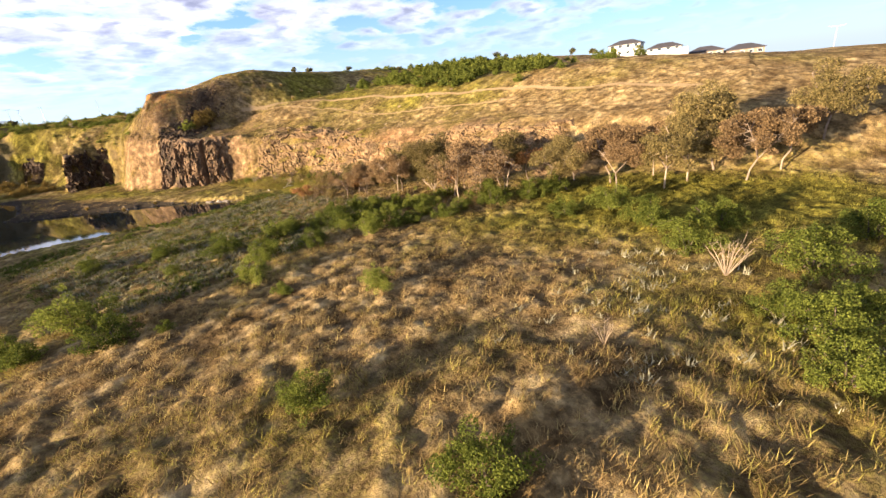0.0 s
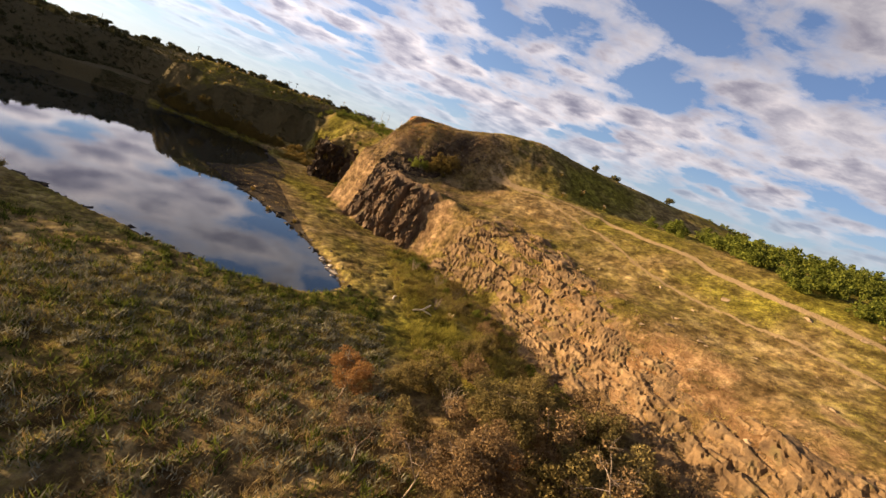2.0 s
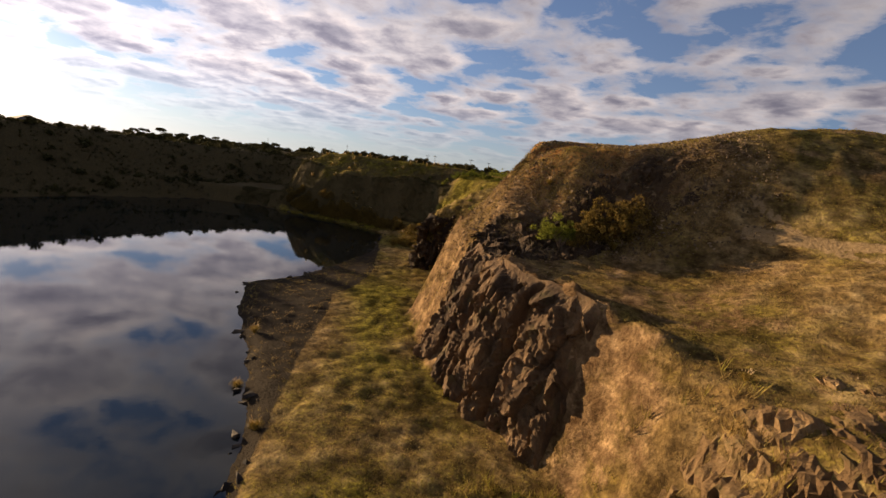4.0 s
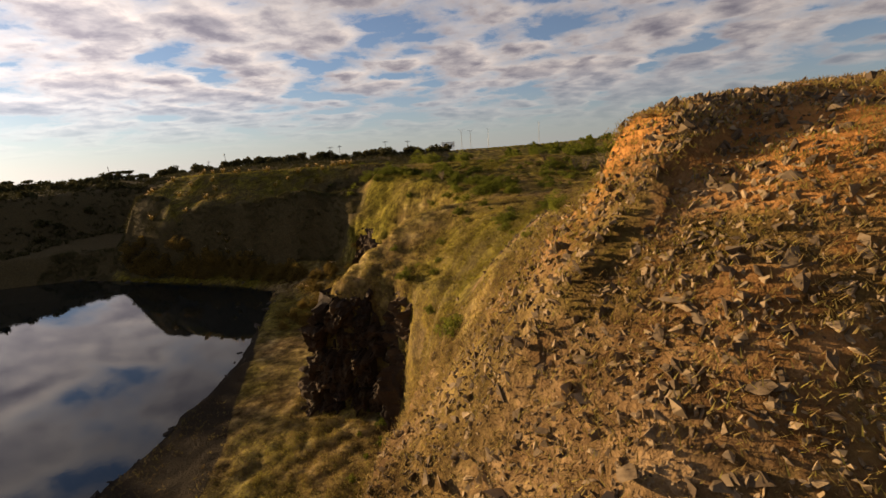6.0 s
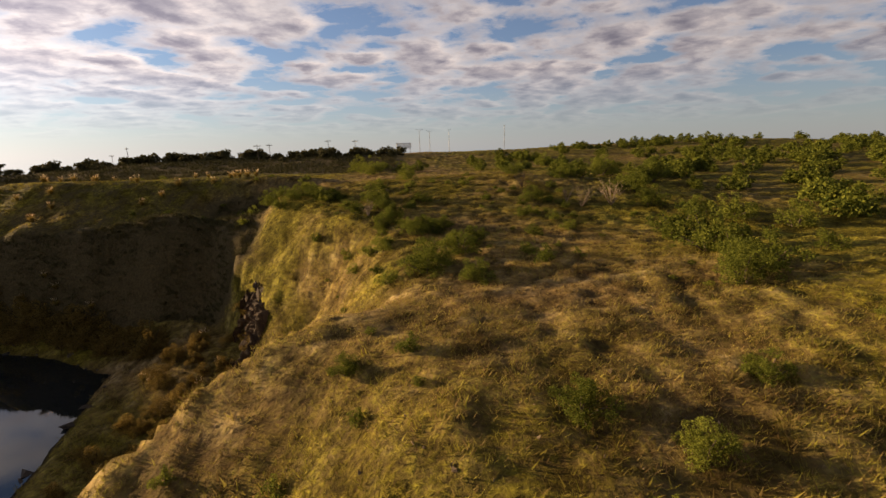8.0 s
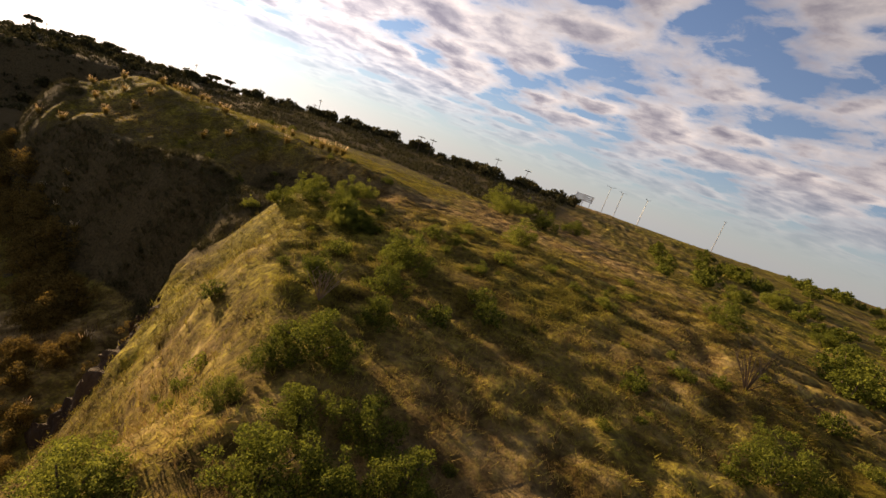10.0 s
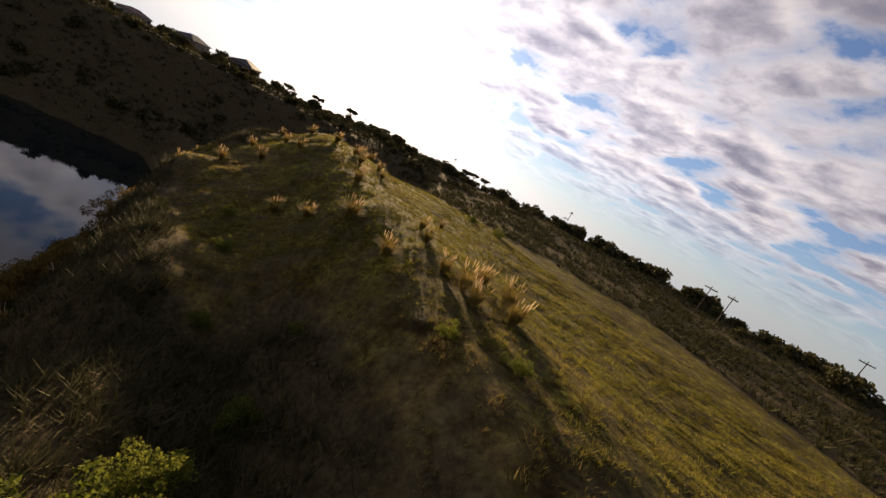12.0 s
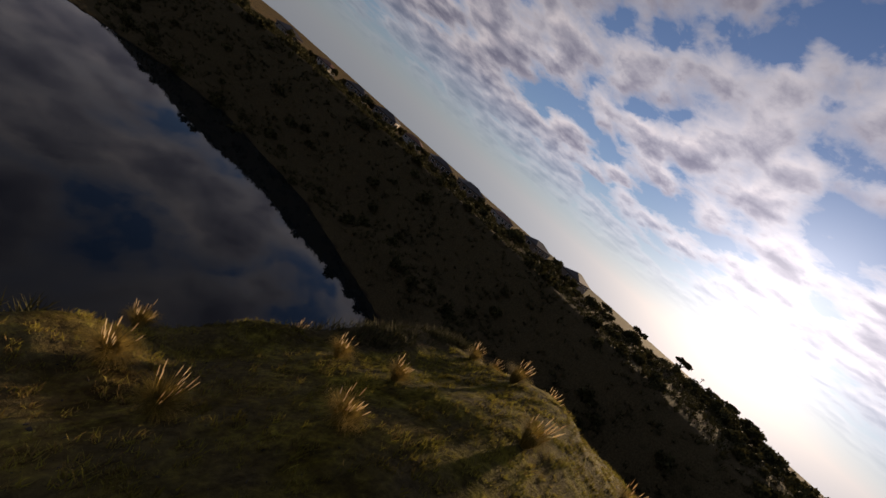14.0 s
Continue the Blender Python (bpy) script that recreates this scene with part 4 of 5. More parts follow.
spots = [(35.5 + rng.normal() * 2.5, 101.5 + rng.normal() * 3, rng.uniform(0.12, 0.35)) for _ in range(24)] + [(60 + rng.normal() * 6, 47 + rng.normal() * 8, rng.uniform(0.3, 0.8)) for _ in range(12)]
scatter_stones("boulder", "grey angular boulder lying in the grass", "boulders in the grass", ANGULAR, spots, rng)
near = np.stack([np.r_[33.5 + rng.normal(size=10000) * 3.6, 33 + 16 * rng.uniform(size=6500), 47 + rng.normal(size=1300) * 4.5, 36 + rng.normal(size=500) * 4], np.r_[90.5 + rng.normal(size=10000) * 4.2, 85 + 7 * rng.uniform(size=6500), 53 + rng.normal(size=1300) * 9, 102 + rng.normal(size=500) * 4]], 1)
near = np.r_[near, np.stack([35.2 + rng.normal(size=2600) * 1.5, 95.2 + rng.normal(size=2600) * 1.7], 1)]
lumps = np.stack([np.r_[29 + 19 * rng.uniform(size=4200), 34 + rng.normal(size=1400) * 3.5], np.r_[83.5 + 10 * rng.uniform(size=4200), 91.5 + rng.normal(size=1400) * 3]], 1)
near, lumps = (p[land(p[:, 0], p[:, 1])[3] < rng.uniform(0.35, 1.5, len(p))] for p in (near, lumps))
rubble("rubble", "angular blocks of broken rock half sunk in the stony hump", ANGULAR, lumps, 0.07 + 0.25 * rng.uniform(0, 1, len(lumps)) ** 2.6, rng, STONE)
rubble("rubble", "broken brown stones strewn over the slope", ANGULAR, near, 0.04 + 0.15 * rng.uniform(0, 1, len(near)) ** 2.6, rng, STONE)

# ---- plants ----


def shrub_kind(rng, leaf, count, size, tall=1.0):
    """A bushy shrub about 2 m wide: several leafy domes over a few stems."""
    blobs = []
    for _ in range(34):
        a, r = rng.uniform(0, 6.28), rng.uniform(0.1, 1.0)
        h = rng.uniform(0.2, 1.5 - 0.9 * r) * tall
        w = rng.uniform(0.09, 0.28)
        blobs.append(((r * math.cos(a), r * math.sin(a), h), (w, w, w * 0.85)))
    blobs.append(((0, 0, 0.4 * tall), (0.6, 0.6, 0.38 * tall)))
    verts, loops = leaf_cloud(rng, blobs, count, size)
    leaves = strips("foliage", verts, 4, loops, leaf)
    lines = []
    for c, _ in blobs[:7]:
        lines.append([((0.1 * c[0], 0.1 * c[1], -0.1), 0.035), ((0.5 * c[0], 0.5 * c[1], 0.5 * c[2]), 0.025), (c, 0.01)])
    stems = mesh_of("stem", *tubes(lines, 4), DARK_BARK)
    return leaves, stems


def plant(name, label, category, group, pieces, m):
    ob = thing(name, label, category, group)
    for piece, me, *inner in pieces:
        body = part(piece, me, ob)
        for sub, sub_me in inner:
            part(sub, sub_me, body)
    ob.matrix_world = m
    return ob


rng = np.random.default_rng(7)
SHRUBS = [shrub_kind(rng, SHRUB_LEAF, 7500, 0.031) for _ in range(4)] + [shrub_kind(rng, LIGHT_LEAF, 7000, 0.031) for _ in range(2)]
FAR_SHRUBS = [shrub_kind(rng, SHRUB_LEAF, 900, 0.1) for _ in range(2)] + [shrub_kind(rng, LIGHT_LEAF, 900, 0.1) for _ in range(2)]
SCRUB = [shrub_kind(rng, SHRUB_LEAF, 2400, 0.052) for _ in range(2)] + [shrub_kind(rng, LIGHT_LEAF, 2400, 0.052) for _ in range(2)]
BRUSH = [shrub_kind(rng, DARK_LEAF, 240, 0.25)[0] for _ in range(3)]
LOW_SHRUBS = [  # x, y, width in the flat below the quarry
    (14, 34.1, 3.2), (18.8, 32.9, 3.2), (20.6, 33.8, 2.2), (22.8, 29.4, 3.2), (24.8, 28.7, 2.8), (26.7, 29.3, 3), (28.1, 27.7, 2.8), (29, 25.9, 3), (23.1, 25.4, 2.7), (23.8, 23.4, 2.6), (24.8, 22.7, 2),
    (27, 23.2, 2.4), (21.3, 24.3, 2.7), (22, 27.9, 2.1), (30, 25, 2.4), (14.9, 29.4, 3), (18.1, 27.3, 2.6), (11.6, 39.9, 2.4), (32.9, 25.3, 2), (34.5, 14.4, 3.2), (32.6, 15.9, 3.2), (31.8, 19.1, 2.3),
    (22.8, -2.5, 3.8), (27.6, 5.1, 3.8), (16.9, -2.8, 3.2), (27.9, -4.9, 3.4), (18.2, -1.4, 2.4), (5.8, 11.4, 2.3), (11.8, 25.4, 2.8), (13.8, 16, 2.3), (30.5, 18.4, 4), (3.4, 29.8, 4), (3.8, 25.4, 3.2),
    (0.6, 28.4, 3.2), (6.3, 4.6, 3), (29.3, 11.4, 2.7), (30.9, 8.5, 3.8), (28, 1.5, 3.2), (24.3, 2.5, 3.4), (14.5, -2.9, 2.6), (19, -3.7, 2.3), (25.6, 26.2, 2.6), (26.4, 20.6, 2.4), (9.9, 33.4, 1.7),
    (7.2, 42.5, 2.4), (5.8, 23.5, 1.1), (11.4, 21.5, 1.5), (24.6, 33.2, 2.8), (27.4, 32.4, 2.6), (21.6, 31.4, 2.4), (28.4, 20.4, 2.4),
]
HILL_SHRUBS = [
    (36.5, 123.6, 2.2), (37.5, 126, 1.9), (34.2, 123.1, 1.1), (34.6, 121.4, 2.6), (35.4, 129, 1.9), (36.2, 130.2, 1.6), (32.3, 127.2, 1.6), (44.2, 136.2, 2.2), (34.2, 150.1, 2.6), (31.1, 139.8, 2.6),
    (26.4, 142.5, 1.8), (20.2, 147.4, 2.8), (52.3, 132.7, 2.7), (32.1, 137, 1.8), (32.2, 123.3, 0.8), (32.5, 132.4, 2), (35.1, 130.8, 1.5), (33.8, 130.2, 1.4), (34.3, 128.7, 1.8), (31.6, 127.8, 1.4),
    (30.4, 128.3, 1), (32.2, 129.9, 1), (32.1, 131.4, 1.4), (32.8, 134.8, 1.6), (30, 135.7, 1.6), (25.8, 143.2, 2), (27.6, 142.2, 1.5), (39.7, 143.8, 1), (45.7, 148.1, 2.1), (22.4, 142.4, 1.8),
    (36.5, 119.4, 1.6), (37.1, 110.2, 1.4), (45.1, 115.5, 2.2), (35.3, 104.4, 0.9), (33.8, 107.3, 1), (37, 107, 1.3), (38.6, 108.6, 1.2), (31.9, 113.4, 1), (41.4, 110.4, 1.1), (33.8, 105.3, 0.8),
]
MOUND_SHRUBS = [
    (21.9, 148.5, 1.7), (23.9, 148.2, 1.9), (24.5, 144.7, 1.5), (26.1, 142.5, 1.7), (26.8, 141.5, 1.3), (27.9, 141.8, 1.3), (26.3, 144.2, 0.7), (26.6, 145.5, 1), (23.4, 143.4, 1.8), (30.1, 141.8, 0.8),
    (31.6, 144.8, 1.2), (22.8, 153.2, 1.1), (20.1, 150, 1.5), (21.7, 150.7, 1.3), (22, 145.8, 1.6), (23.5, 147, 2), (17.9, 148.5, 1.8), (15.9, 150.3, 1.2), (17.8, 145.2, 1.2), (58.4, 151, 3.2),
    (56.8, 150, 3.6), (59.2, 144.2, 3.8), (57.9, 163.5, 2.6), (53.9, 173.1, 3.2), (60, 179.6, 3.6), (62.2, 148.7, 3.4), (49.4, 197.8, 2.6), (57.8, 204.5, 3.2), (29.1, 170.7, 4.2), (33.6, 169.9, 3.2),
    (36.7, 178, 3.4), (26.4, 177.4, 4.2), (30, 181, 3.4), (-3.6, 173.1, 1.3), (-6.2, 171.9, 1.2),
]
spots = LOW_SHRUBS + HILL_SHRUBS + MOUND_SHRUBS
for i, (x, y, w) in enumerate(spots):
    leaves, stems = SHRUBS[int(rng.integers(len(SHRUBS)))]
    label = "bushy dark green shrub on the grassy flat" if i < len(LOW_SHRUBS) else "bushy green shrub on the grassy hillside"
    plant("shrub", label, "shrub", "shrubs on the flat" if i < len(LOW_SHRUBS) else "shrubs on the hillside", (("foliage", leaves), ("stem", stems)), stand(x, y, rng.uniform(0, 360), w / 2.0 * (0.95 if i < len(LOW_SHRUBS) else 1.0), 0.05))
for x, y, w in [(35.9, 85.3, 2.7), (36.9, 85.5, 1.9), (34.3, 98.3, 1.0), (33.4, 98.4, 0.5)]:
    leaves, stems = SHRUBS[4]
    plant("shrub", "leafy yellow green shrub on the side of the stony hump", "shrub", "shrubs beside the hump", (("foliage", leaves), ("stem", stems)), stand(x, y, rng.uniform(0, 360), w / 2.0, 0.05))
# scrub that thickens on the hillsides to the east and north: the nearer shrubs one by one, the farther ones together
def scrub_spot():
    if rng.uniform() < 0.17:
        x, y = 77 + rng.normal() * 12, 54 + rng.normal() * 14
        return (x, y) if x > 64 and y < 77 else None
    x, y = 46 + 94 * rng.uniform() ** 1.2, 102 + 118 * rng.uniform()
    thick = rng.uniform() < 0.35 + 0.012 * (x - 45) and wave(np.array([x]), np.array([y]), 16, 44, 2)[0] > -0.1
    return (x, y) if thick and along(np.array([x]), np.array([y]), DIRT, False)[0][0] > 3.5 else None


far_verts = []
count = 0
while count < 680:
    spot = scrub_spot()
    if spot is None:
        continue
    count += 1
    m = stand(*spot, rng.uniform(0, 360), rng.uniform(0.7, 1.6), 0.05)
    one_by_one = spot[0] < 57 and spot[1] < 150
    leaves, stems = (SCRUB if one_by_one else FAR_SHRUBS)[int(rng.integers(4))]
    if one_by_one:
        plant("shrub", "low rounded green shrub among the hillside scrub", "shrub", "hillside scrub", (("foliage", leaves), ("stem", stems)), m)
    else:
        co = np.empty(len(leaves.vertices) * 3, np.float32)
        leaves.vertices.foreach_get("co", co)
        far_verts.append(co.reshape(-1, 3) @ np.array(m.to_3x3()).T + np.array(m.translation))
far_verts = np.concatenate(far_verts)
tagged(new("far_scrub", strips("far_scrub", far_verts, 4, np.arange(len(far_verts)), LIGHT_LEAF)), "green scrub covering the far hillsides", "shrub", kind="stuff")


def gum_kind(rng, tall, leaf, leaves=1700, bare=False, lean=0.5):
    """A gum tree: forked pale trunk, long limbs, crown of leaf clumps with gaps."""
    trunks, lines, blobs = [], [], []
    forks = int(rng.integers(2, 4))
    base = Vector((0, 0, -0.3))
    fork = Vector((rng.normal() * lean, rng.normal() * lean, tall * rng.uniform(0.16, 0.34)))
    trunks.append([(base, 0.013 * tall), (fork * 0.5 + Vector((rng.normal() * 0.1, rng.normal() * 0.1, 0)), 0.011 * tall), (fork, 0.0095 * tall)])
    for f in range(forks):
        a = math.tau * (f + rng.uniform(-0.25, 0.25)) / forks
        out = Vector((math.cos(a), math.sin(a), 0)) * tall * rng.uniform(0.12, 0.34)
        mid = fork + out * 0.5 + Vector((rng.normal() * 0.15, rng.normal() * 0.15, tall * rng.uniform(0.14, 0.24)))
        end = fork + out + Vector((0, 0, tall * rng.uniform(0.36, 0.56)))
        lines.append([(fork, 0.009 * tall), (mid, 0.0065 * tall), (end, 0.004 * tall)])
        for _ in range(13 if not bare else 9):
            b = rng.uniform(0, 6.28)
            root = mid.lerp(end, rng.uniform(-0.1, 1))
            tip = root + Vector((math.cos(b), math.sin(b), rng.uniform(-0.5, 0.75))) * tall * rng.uniform(0.12, 0.26)
            lines.append([(root, 0.0045 * tall), (root.lerp(tip, 0.5) + Vector((0, 0, 0.12)), 0.003 * tall), (tip, 0.001 * tall)])
            w = tall * rng.uniform(0.05, 0.13)
            blobs.append((tuple(tip), (w * 1.2, w * 1.2, w * 0.75)))
            for _ in range(5 if bare else 1):
                c = rng.uniform(0, 6.28)
                lines.append([(tip, 0.0016 * tall), (tip + Vector((math.cos(c), math.sin(c), rng.uniform(0.1, 1.0))) * tall * 0.11, 0.0006 * tall)])
    verts, loops = leaf_cloud(rng, blobs, leaves, 0.078 if not bare else 0.08, 2.0)
    return (("trunk", mesh_of("trunk", *tubes(trunks, 8), BARK, True)), ("limb", mesh_of("limb", *tubes(lines, 5), BARK, True)), ("crown", strips("crown", verts, 4, loops, leaf)))


GUMS = [gum_kind(rng, 7.0, BROWN_LEAF if k in (1, 3) else GUM_LEAF, 16000) for k in range(5)]
RUSTY, BARE = gum_kind(rng, 5.5, RED_LEAF, 6500), [gum_kind(rng, 5.5, BROWN_LEAF, 1800, True) for _ in range(2)]
TREES = [  # x, y, size
    (43, 3.1, 1.05), (39.1, 0.7, 1.15), (37, 6, 1.05), (36.4, 9.5, 0.95), (39.6, 14.4, 0.95), (35.5, 27.1, 0.8), (38.8, 31.5, 0.8), (36.5, 35.1, 0.75), (42.4, -1.4, 1.0), (33.4, 27.1, 0.75),
    (36.9, 20.4, 0.85), (32.3, 31.2, 0.7), (31.7, 35.5, 0.6), (36.1, 25, 0.8), (35.3, 28.6, 0.75), (34.3, 32.4, 0.75), (32.6, 36.7, 0.65), (38.6, 4.6, 1.0), (38, 10.5, 0.95), (36, 13.6, 0.85), (34.6, 39.5, 0.6), (40.5, 7.5, 1.0), (47, -4, 1.0),
]
for i, (x, y, s) in enumerate(TREES):
    plant("gum_tree", "gum tree with pale forked trunk and olive brown crown", "tree", "gum trees below the slope", BARE[i % 2] if y > 17 and i % 5 == 2 else GUMS[i % 5], stand(x, y, rng.uniform(0, 360), s * (0.92 if y < 16 else 1.05) * rng.uniform(0.8, 1.15)))
for x, y, s in [(36.6, 20.8, 0.8), (39, 18.7, 0.9), (34.2, 25.6, 0.6), (28.2, 43, 0.5), (33, 38.4, 0.5)]:
    plant("rusty_tree", "small tree with rust red dying leaves", "tree", "rusty trees", RUSTY, stand(x, y, rng.uniform(0, 360), s))
for i, (x, y, s) in enumerate([(31.6, 22.6, 1.0), (32.9, 18.2, 0.9), (31.2, 19.8, 0.8), (33.2, 24.3, 0.9), (33.8, 20.6, 0.95), (30.6, 37.8, 0.55), (28.8, 39, 0.5)]):
    plant("bare_tree", "nearly leafless tree with pale spreading limbs", "tree", "bare trees", BARE[i % 2], stand(x, y, rng.uniform(0, 360), s))


def pampas_kind(rng):
    """A clump of arching blades with upright feathery plumes."""
    verts, loops = [], []
    for _ in range(900):
        a, reach, tall = rng.uniform(0, 6.28), rng.uniform(0.2, 0.75), rng.uniform(0.5, 1.0)
        c, s, w = math.cos(a), math.sin(a), 0.0055
        o = len(verts)
        for u in (0.0, 0.4, 0.75, 1.0):
            r, z = 0.08 + reach * u**1.3, tall * (1.9 * u - 1.25 * u * u)
            k = w * (1.15 - u)
            verts += [(c * r - s * k, s * r + c * k, z), (c * r + s * k, s * r - c * k, z)]
        for q in range(3):
            loops += [o + 2 * q, o + 2 * q + 1, o + 2 * q + 3, o + 2 * q + 2]
    blades = strips("blades", verts, 4, loops, PAMPAS_LEAF)
    stalks, feathers = [], []
    for _ in range(17):
        a, r, tall = rng.uniform(0, 6.28), rng.uniform(-0.1, 0.15), rng.uniform(0.85, 1.25)
        out = Vector((math.cos(a), math.sin(a), 0))
        root, tip = out * 0.1, out * (r + 0.32 * tall) + Vector((0, 0, tall))
        root, mid = Vector(root), Vector(root).lerp(tip, 0.75)
        stalks.append([(root, 0.008), (mid, 0.006)])
        feathers.append([(mid, 0.006), (mid.lerp(tip, 0.3), 0.014), (mid.lerp(tip, 0.7), 0.012), (tip, 0.002)])
    v1, f1 = tubes(stalks, 3)
    v2, f2 = tubes(feathers, 5)
    return (("leaf_clump", blades), ("stalk", mesh_of("stalk", v1, f1, PAMPAS_LEAF)), ("plume", mesh_of("plume", v2, f2, PLUME, True)))


PAMPAS = [pampas_kind(rng) for _ in range(4)]
MOUND_PAMPAS = [  # x, y, size
    (8, 154.2, 1.2), (6.6, 153, 0.9), (12, 154.1, 1.0), (10.5, 156.4, 0.8), (13.4, 155.5, 0.9), (14.3, 155.8, 1.1), (14.6, 157.6, 1.25), (13.1, 157.6, 1.0), (3.6, 161.8, 0.7), (2.4, 156.2, 1.1),
    (-14.6, 150.5, 1.1), (-8.3, 149, 1.0), (-5.8, 150.9, 1.1), (-5.1, 152.9, 1.0), (-6.6, 155.2, 1.0), (-11.2, 153.2, 1.0), (-10.2, 155.1, 0.9), (-5.4, 160.8, 1.0), (-6.6, 159.1, 1.1), (-11.8, 161.7, 1.0),
    (-14.6, 157.8, 1.1), (-17.4, 156.3, 1.0), (-2.2, 159.7, 0.8), (-3.5, 158.4, 1.0), (1.6, 156.6, 0.7), (8.6, 157.2, 0.8), (4.8, 152.2, 1.0), (-20.2, 158.2, 1.1), (-12.9, 163.1, 1.1), (-9.5, 158.4, 1.15),
    (15.4, 155.4, 1.0), (16, 156.6, 1.1), (-16.6, 159.6, 1.1), (-18.8, 157.4, 0.9), (-9, 160.4, 0.9), (12.4, 158.4, 0.8), (-1.2, 146, 0.9), (-2.4, 146.6, 0.8),
]
BEACH_PAMPAS = [
    (-5.1, 145.9, 0.9), (16.2, 137.8, 1.1), (-4.6, 146.2, 0.9), (-1, 145.4, 1.0), (2.7, 144.6, 1.0), (10.3, 140.2, 1.0), (13, 134, 0.9), (14.2, 133, 0.9), (18.2, 131.8, 0.9), (18.6, 134, 0.9), (16.6, 82.6, 0.9), (19.6, 76.6, 0.8),
    (22.9, 73.3, 0.8), (35.4, 88.6, 0.8), (41.9, 72.2, 0.6), (45.6, 68.6, 0.9), (46.5, 65.8, 1.0), (32.3, 79.4, 0.9), (2.1, 64.9, 1.0), (36.8, 55.2, 0.9), (39.7, 84.6, 1.0), (57, 84.5, 0.9), (60, 82, 1.0), (63, 80, 0.9), (55.7, 79.6, 0.8),
]
for x, y, s in MOUND_PAMPAS:
    plant("pampas_grass", "golden pampas grass clump with feathery plumes", "grass", "pampas on the mound", PAMPAS[int(rng.integers(4))], stand(x, y, rng.uniform(0, 360), s * 0.78))
for x, y, s in BEACH_PAMPAS:
    plant("pampas_grass", "straw coloured pampas grass clump", "grass", "pampas by the pond", PAMPAS[int(rng.integers(4))], stand(x, y, rng.uniform(0, 360), s * 0.75))


def twig_kind(rng, tall):
    lines = []
    for _ in range(16):
        a, b = rng.uniform(0, 6.28), rng.uniform(0.15, 0.6)
        tip = Vector((math.cos(a) * b, math.sin(a) * b, rng.uniform(0.6, 1.0))) * tall
        lines.append([((0, 0, -0.05), 0.02), (tip * 0.5 + Vector((0, 0, 0.05)), 0.013), (tip, 0.004)])
        for _ in range(3):
            c = rng.uniform(0, 6.28)
            root = tip * rng.uniform(0.4, 0.9)
            lines.append([(root, 0.009), (root + Vector((math.cos(c) * 0.3, math.sin(c) * 0.3, 0.4)) * tall * 0.6, 0.003)])
    return mesh_of("dead_shrub", *tubes(lines, 3), TWIG)


TWIGS = [twig_kind(rng, 1.4), twig_kind(rng, 1.1)]
for i, (x, y, s) in enumerate([(21.1, 0.6, 1.3), (13.6, 3.8, 1.0), (49.8, 133.8, 1.4), (46.8, 135.4, 1.1), (47.6, 134.2, 1.2), (34.2, 83.6, 1.0), (31, 134.5, 0.8), (36.4, 84.4, 0.9), (44.8, 141, 1.2), (36, 57, 1.0), (38.5, 60, 1.1), (37.4, 63, 1.0), (35.4, 66, 0.9), (28.4, 41, 1.0), (33.6, 43, 1.0)]):
    tagged(new("dead_shrub", TWIGS[i % 2]), "leafless dead shrub with thin grey brown twigs", "shrub", "dead shrubs").matrix_world = stand(x, y, rng.uniform(0, 360), s)

# ---- grass and weeds ----


def tufts(name, label, places, mat, blades=7, tall=0.45, wide=0.05, lean=0.5, seed=1, shaded=False, clumped=True, spread_by=0.12):
    """Countless tussocks: each a few pointed blades, following the ground."""
    r = np.random.default_rng(seed)
    n = len(places)
    h, _, lush, _, shore, scrub, tuft = land(places[:, 0], places[:, 1])
    bare = np.minimum(along(places[:, 0], places[:, 1], TRACK, False)[0], 0.6 * along(places[:, 0], places[:, 1], DIRT, False)[0])
    keep = (bare > 0.75) & (shore > 0.2) & ((scrub < (0.64 if shaded else 0.5)) != shaded) & (np.full(n, shaded or not clumped) | (tuft > r.uniform(-0.25, 0.55, n)))
    places, h, lush = places[keep], h[keep], lush[keep]
    n = len(places)
    scale = np.repeat(r.uniform(0.6, 1.35, n), blades)
    a = r.uniform(0, 6.28, n * blades)
    root = np.repeat(np.c_[places, h], blades, 0) + np.c_[r.normal(size=(n * blades, 2)) * spread_by, np.full(n * blades, -0.03)]
    tip = root + np.c_[np.cos(a) * lean * tall * scale, np.sin(a) * lean * tall * scale, tall * scale * r.uniform(0.6, 1.1, n * blades)]
    side = np.c_[-np.sin(a), np.cos(a), np.zeros(n * blades)] * (wide * scale)[:, None]
    verts = np.stack([root - side, root + side, tip], 1).reshape(-1, 3)
    me = strips(name, verts, 3, np.arange(len(verts)), mat, {"lush": np.repeat(lush, blades * 3)})
    return tagged(new(name, me), label, "grass", kind="stuff")


def strew(n, x0, x1, y0, y1, seed, clump=2.5, want=0.0, stony=0.0):
    r = np.random.default_rng(seed)
    p = np.c_[r.uniform(x0, x1, n * 2), r.uniform(y0, y1, n * 2)]
    good = wave(p[:, 0], p[:, 1], clump, seed + 90, 2) > r.normal(size=len(p)) * 0.45 + want
    steep = land(p[:, 0], p[:, 1])[1] < r.uniform(0.2, 0.7, len(p)) + stony
    return p[good & steep][:n]


tufts("tussock_grass", "dry golden tussock grass on the flat", strew(30000, -14, 42, -12, 52, 11), GRASS, 14, 0.24, 0.014, 0.9, 21)
tufts("tussock_grass", "short yellow green grass beside the pond", strew(24000, -6, 42, 44, 112, 12), GRASS, 9, 0.12, 0.014, 0.9, 22)
tufts("hill_grass", "dry grass over the quarry slope and hump", strew(18000, 28, 66, 56, 112, 13), GRASS, 12, 0.11, 0.009, 0.9, 23)
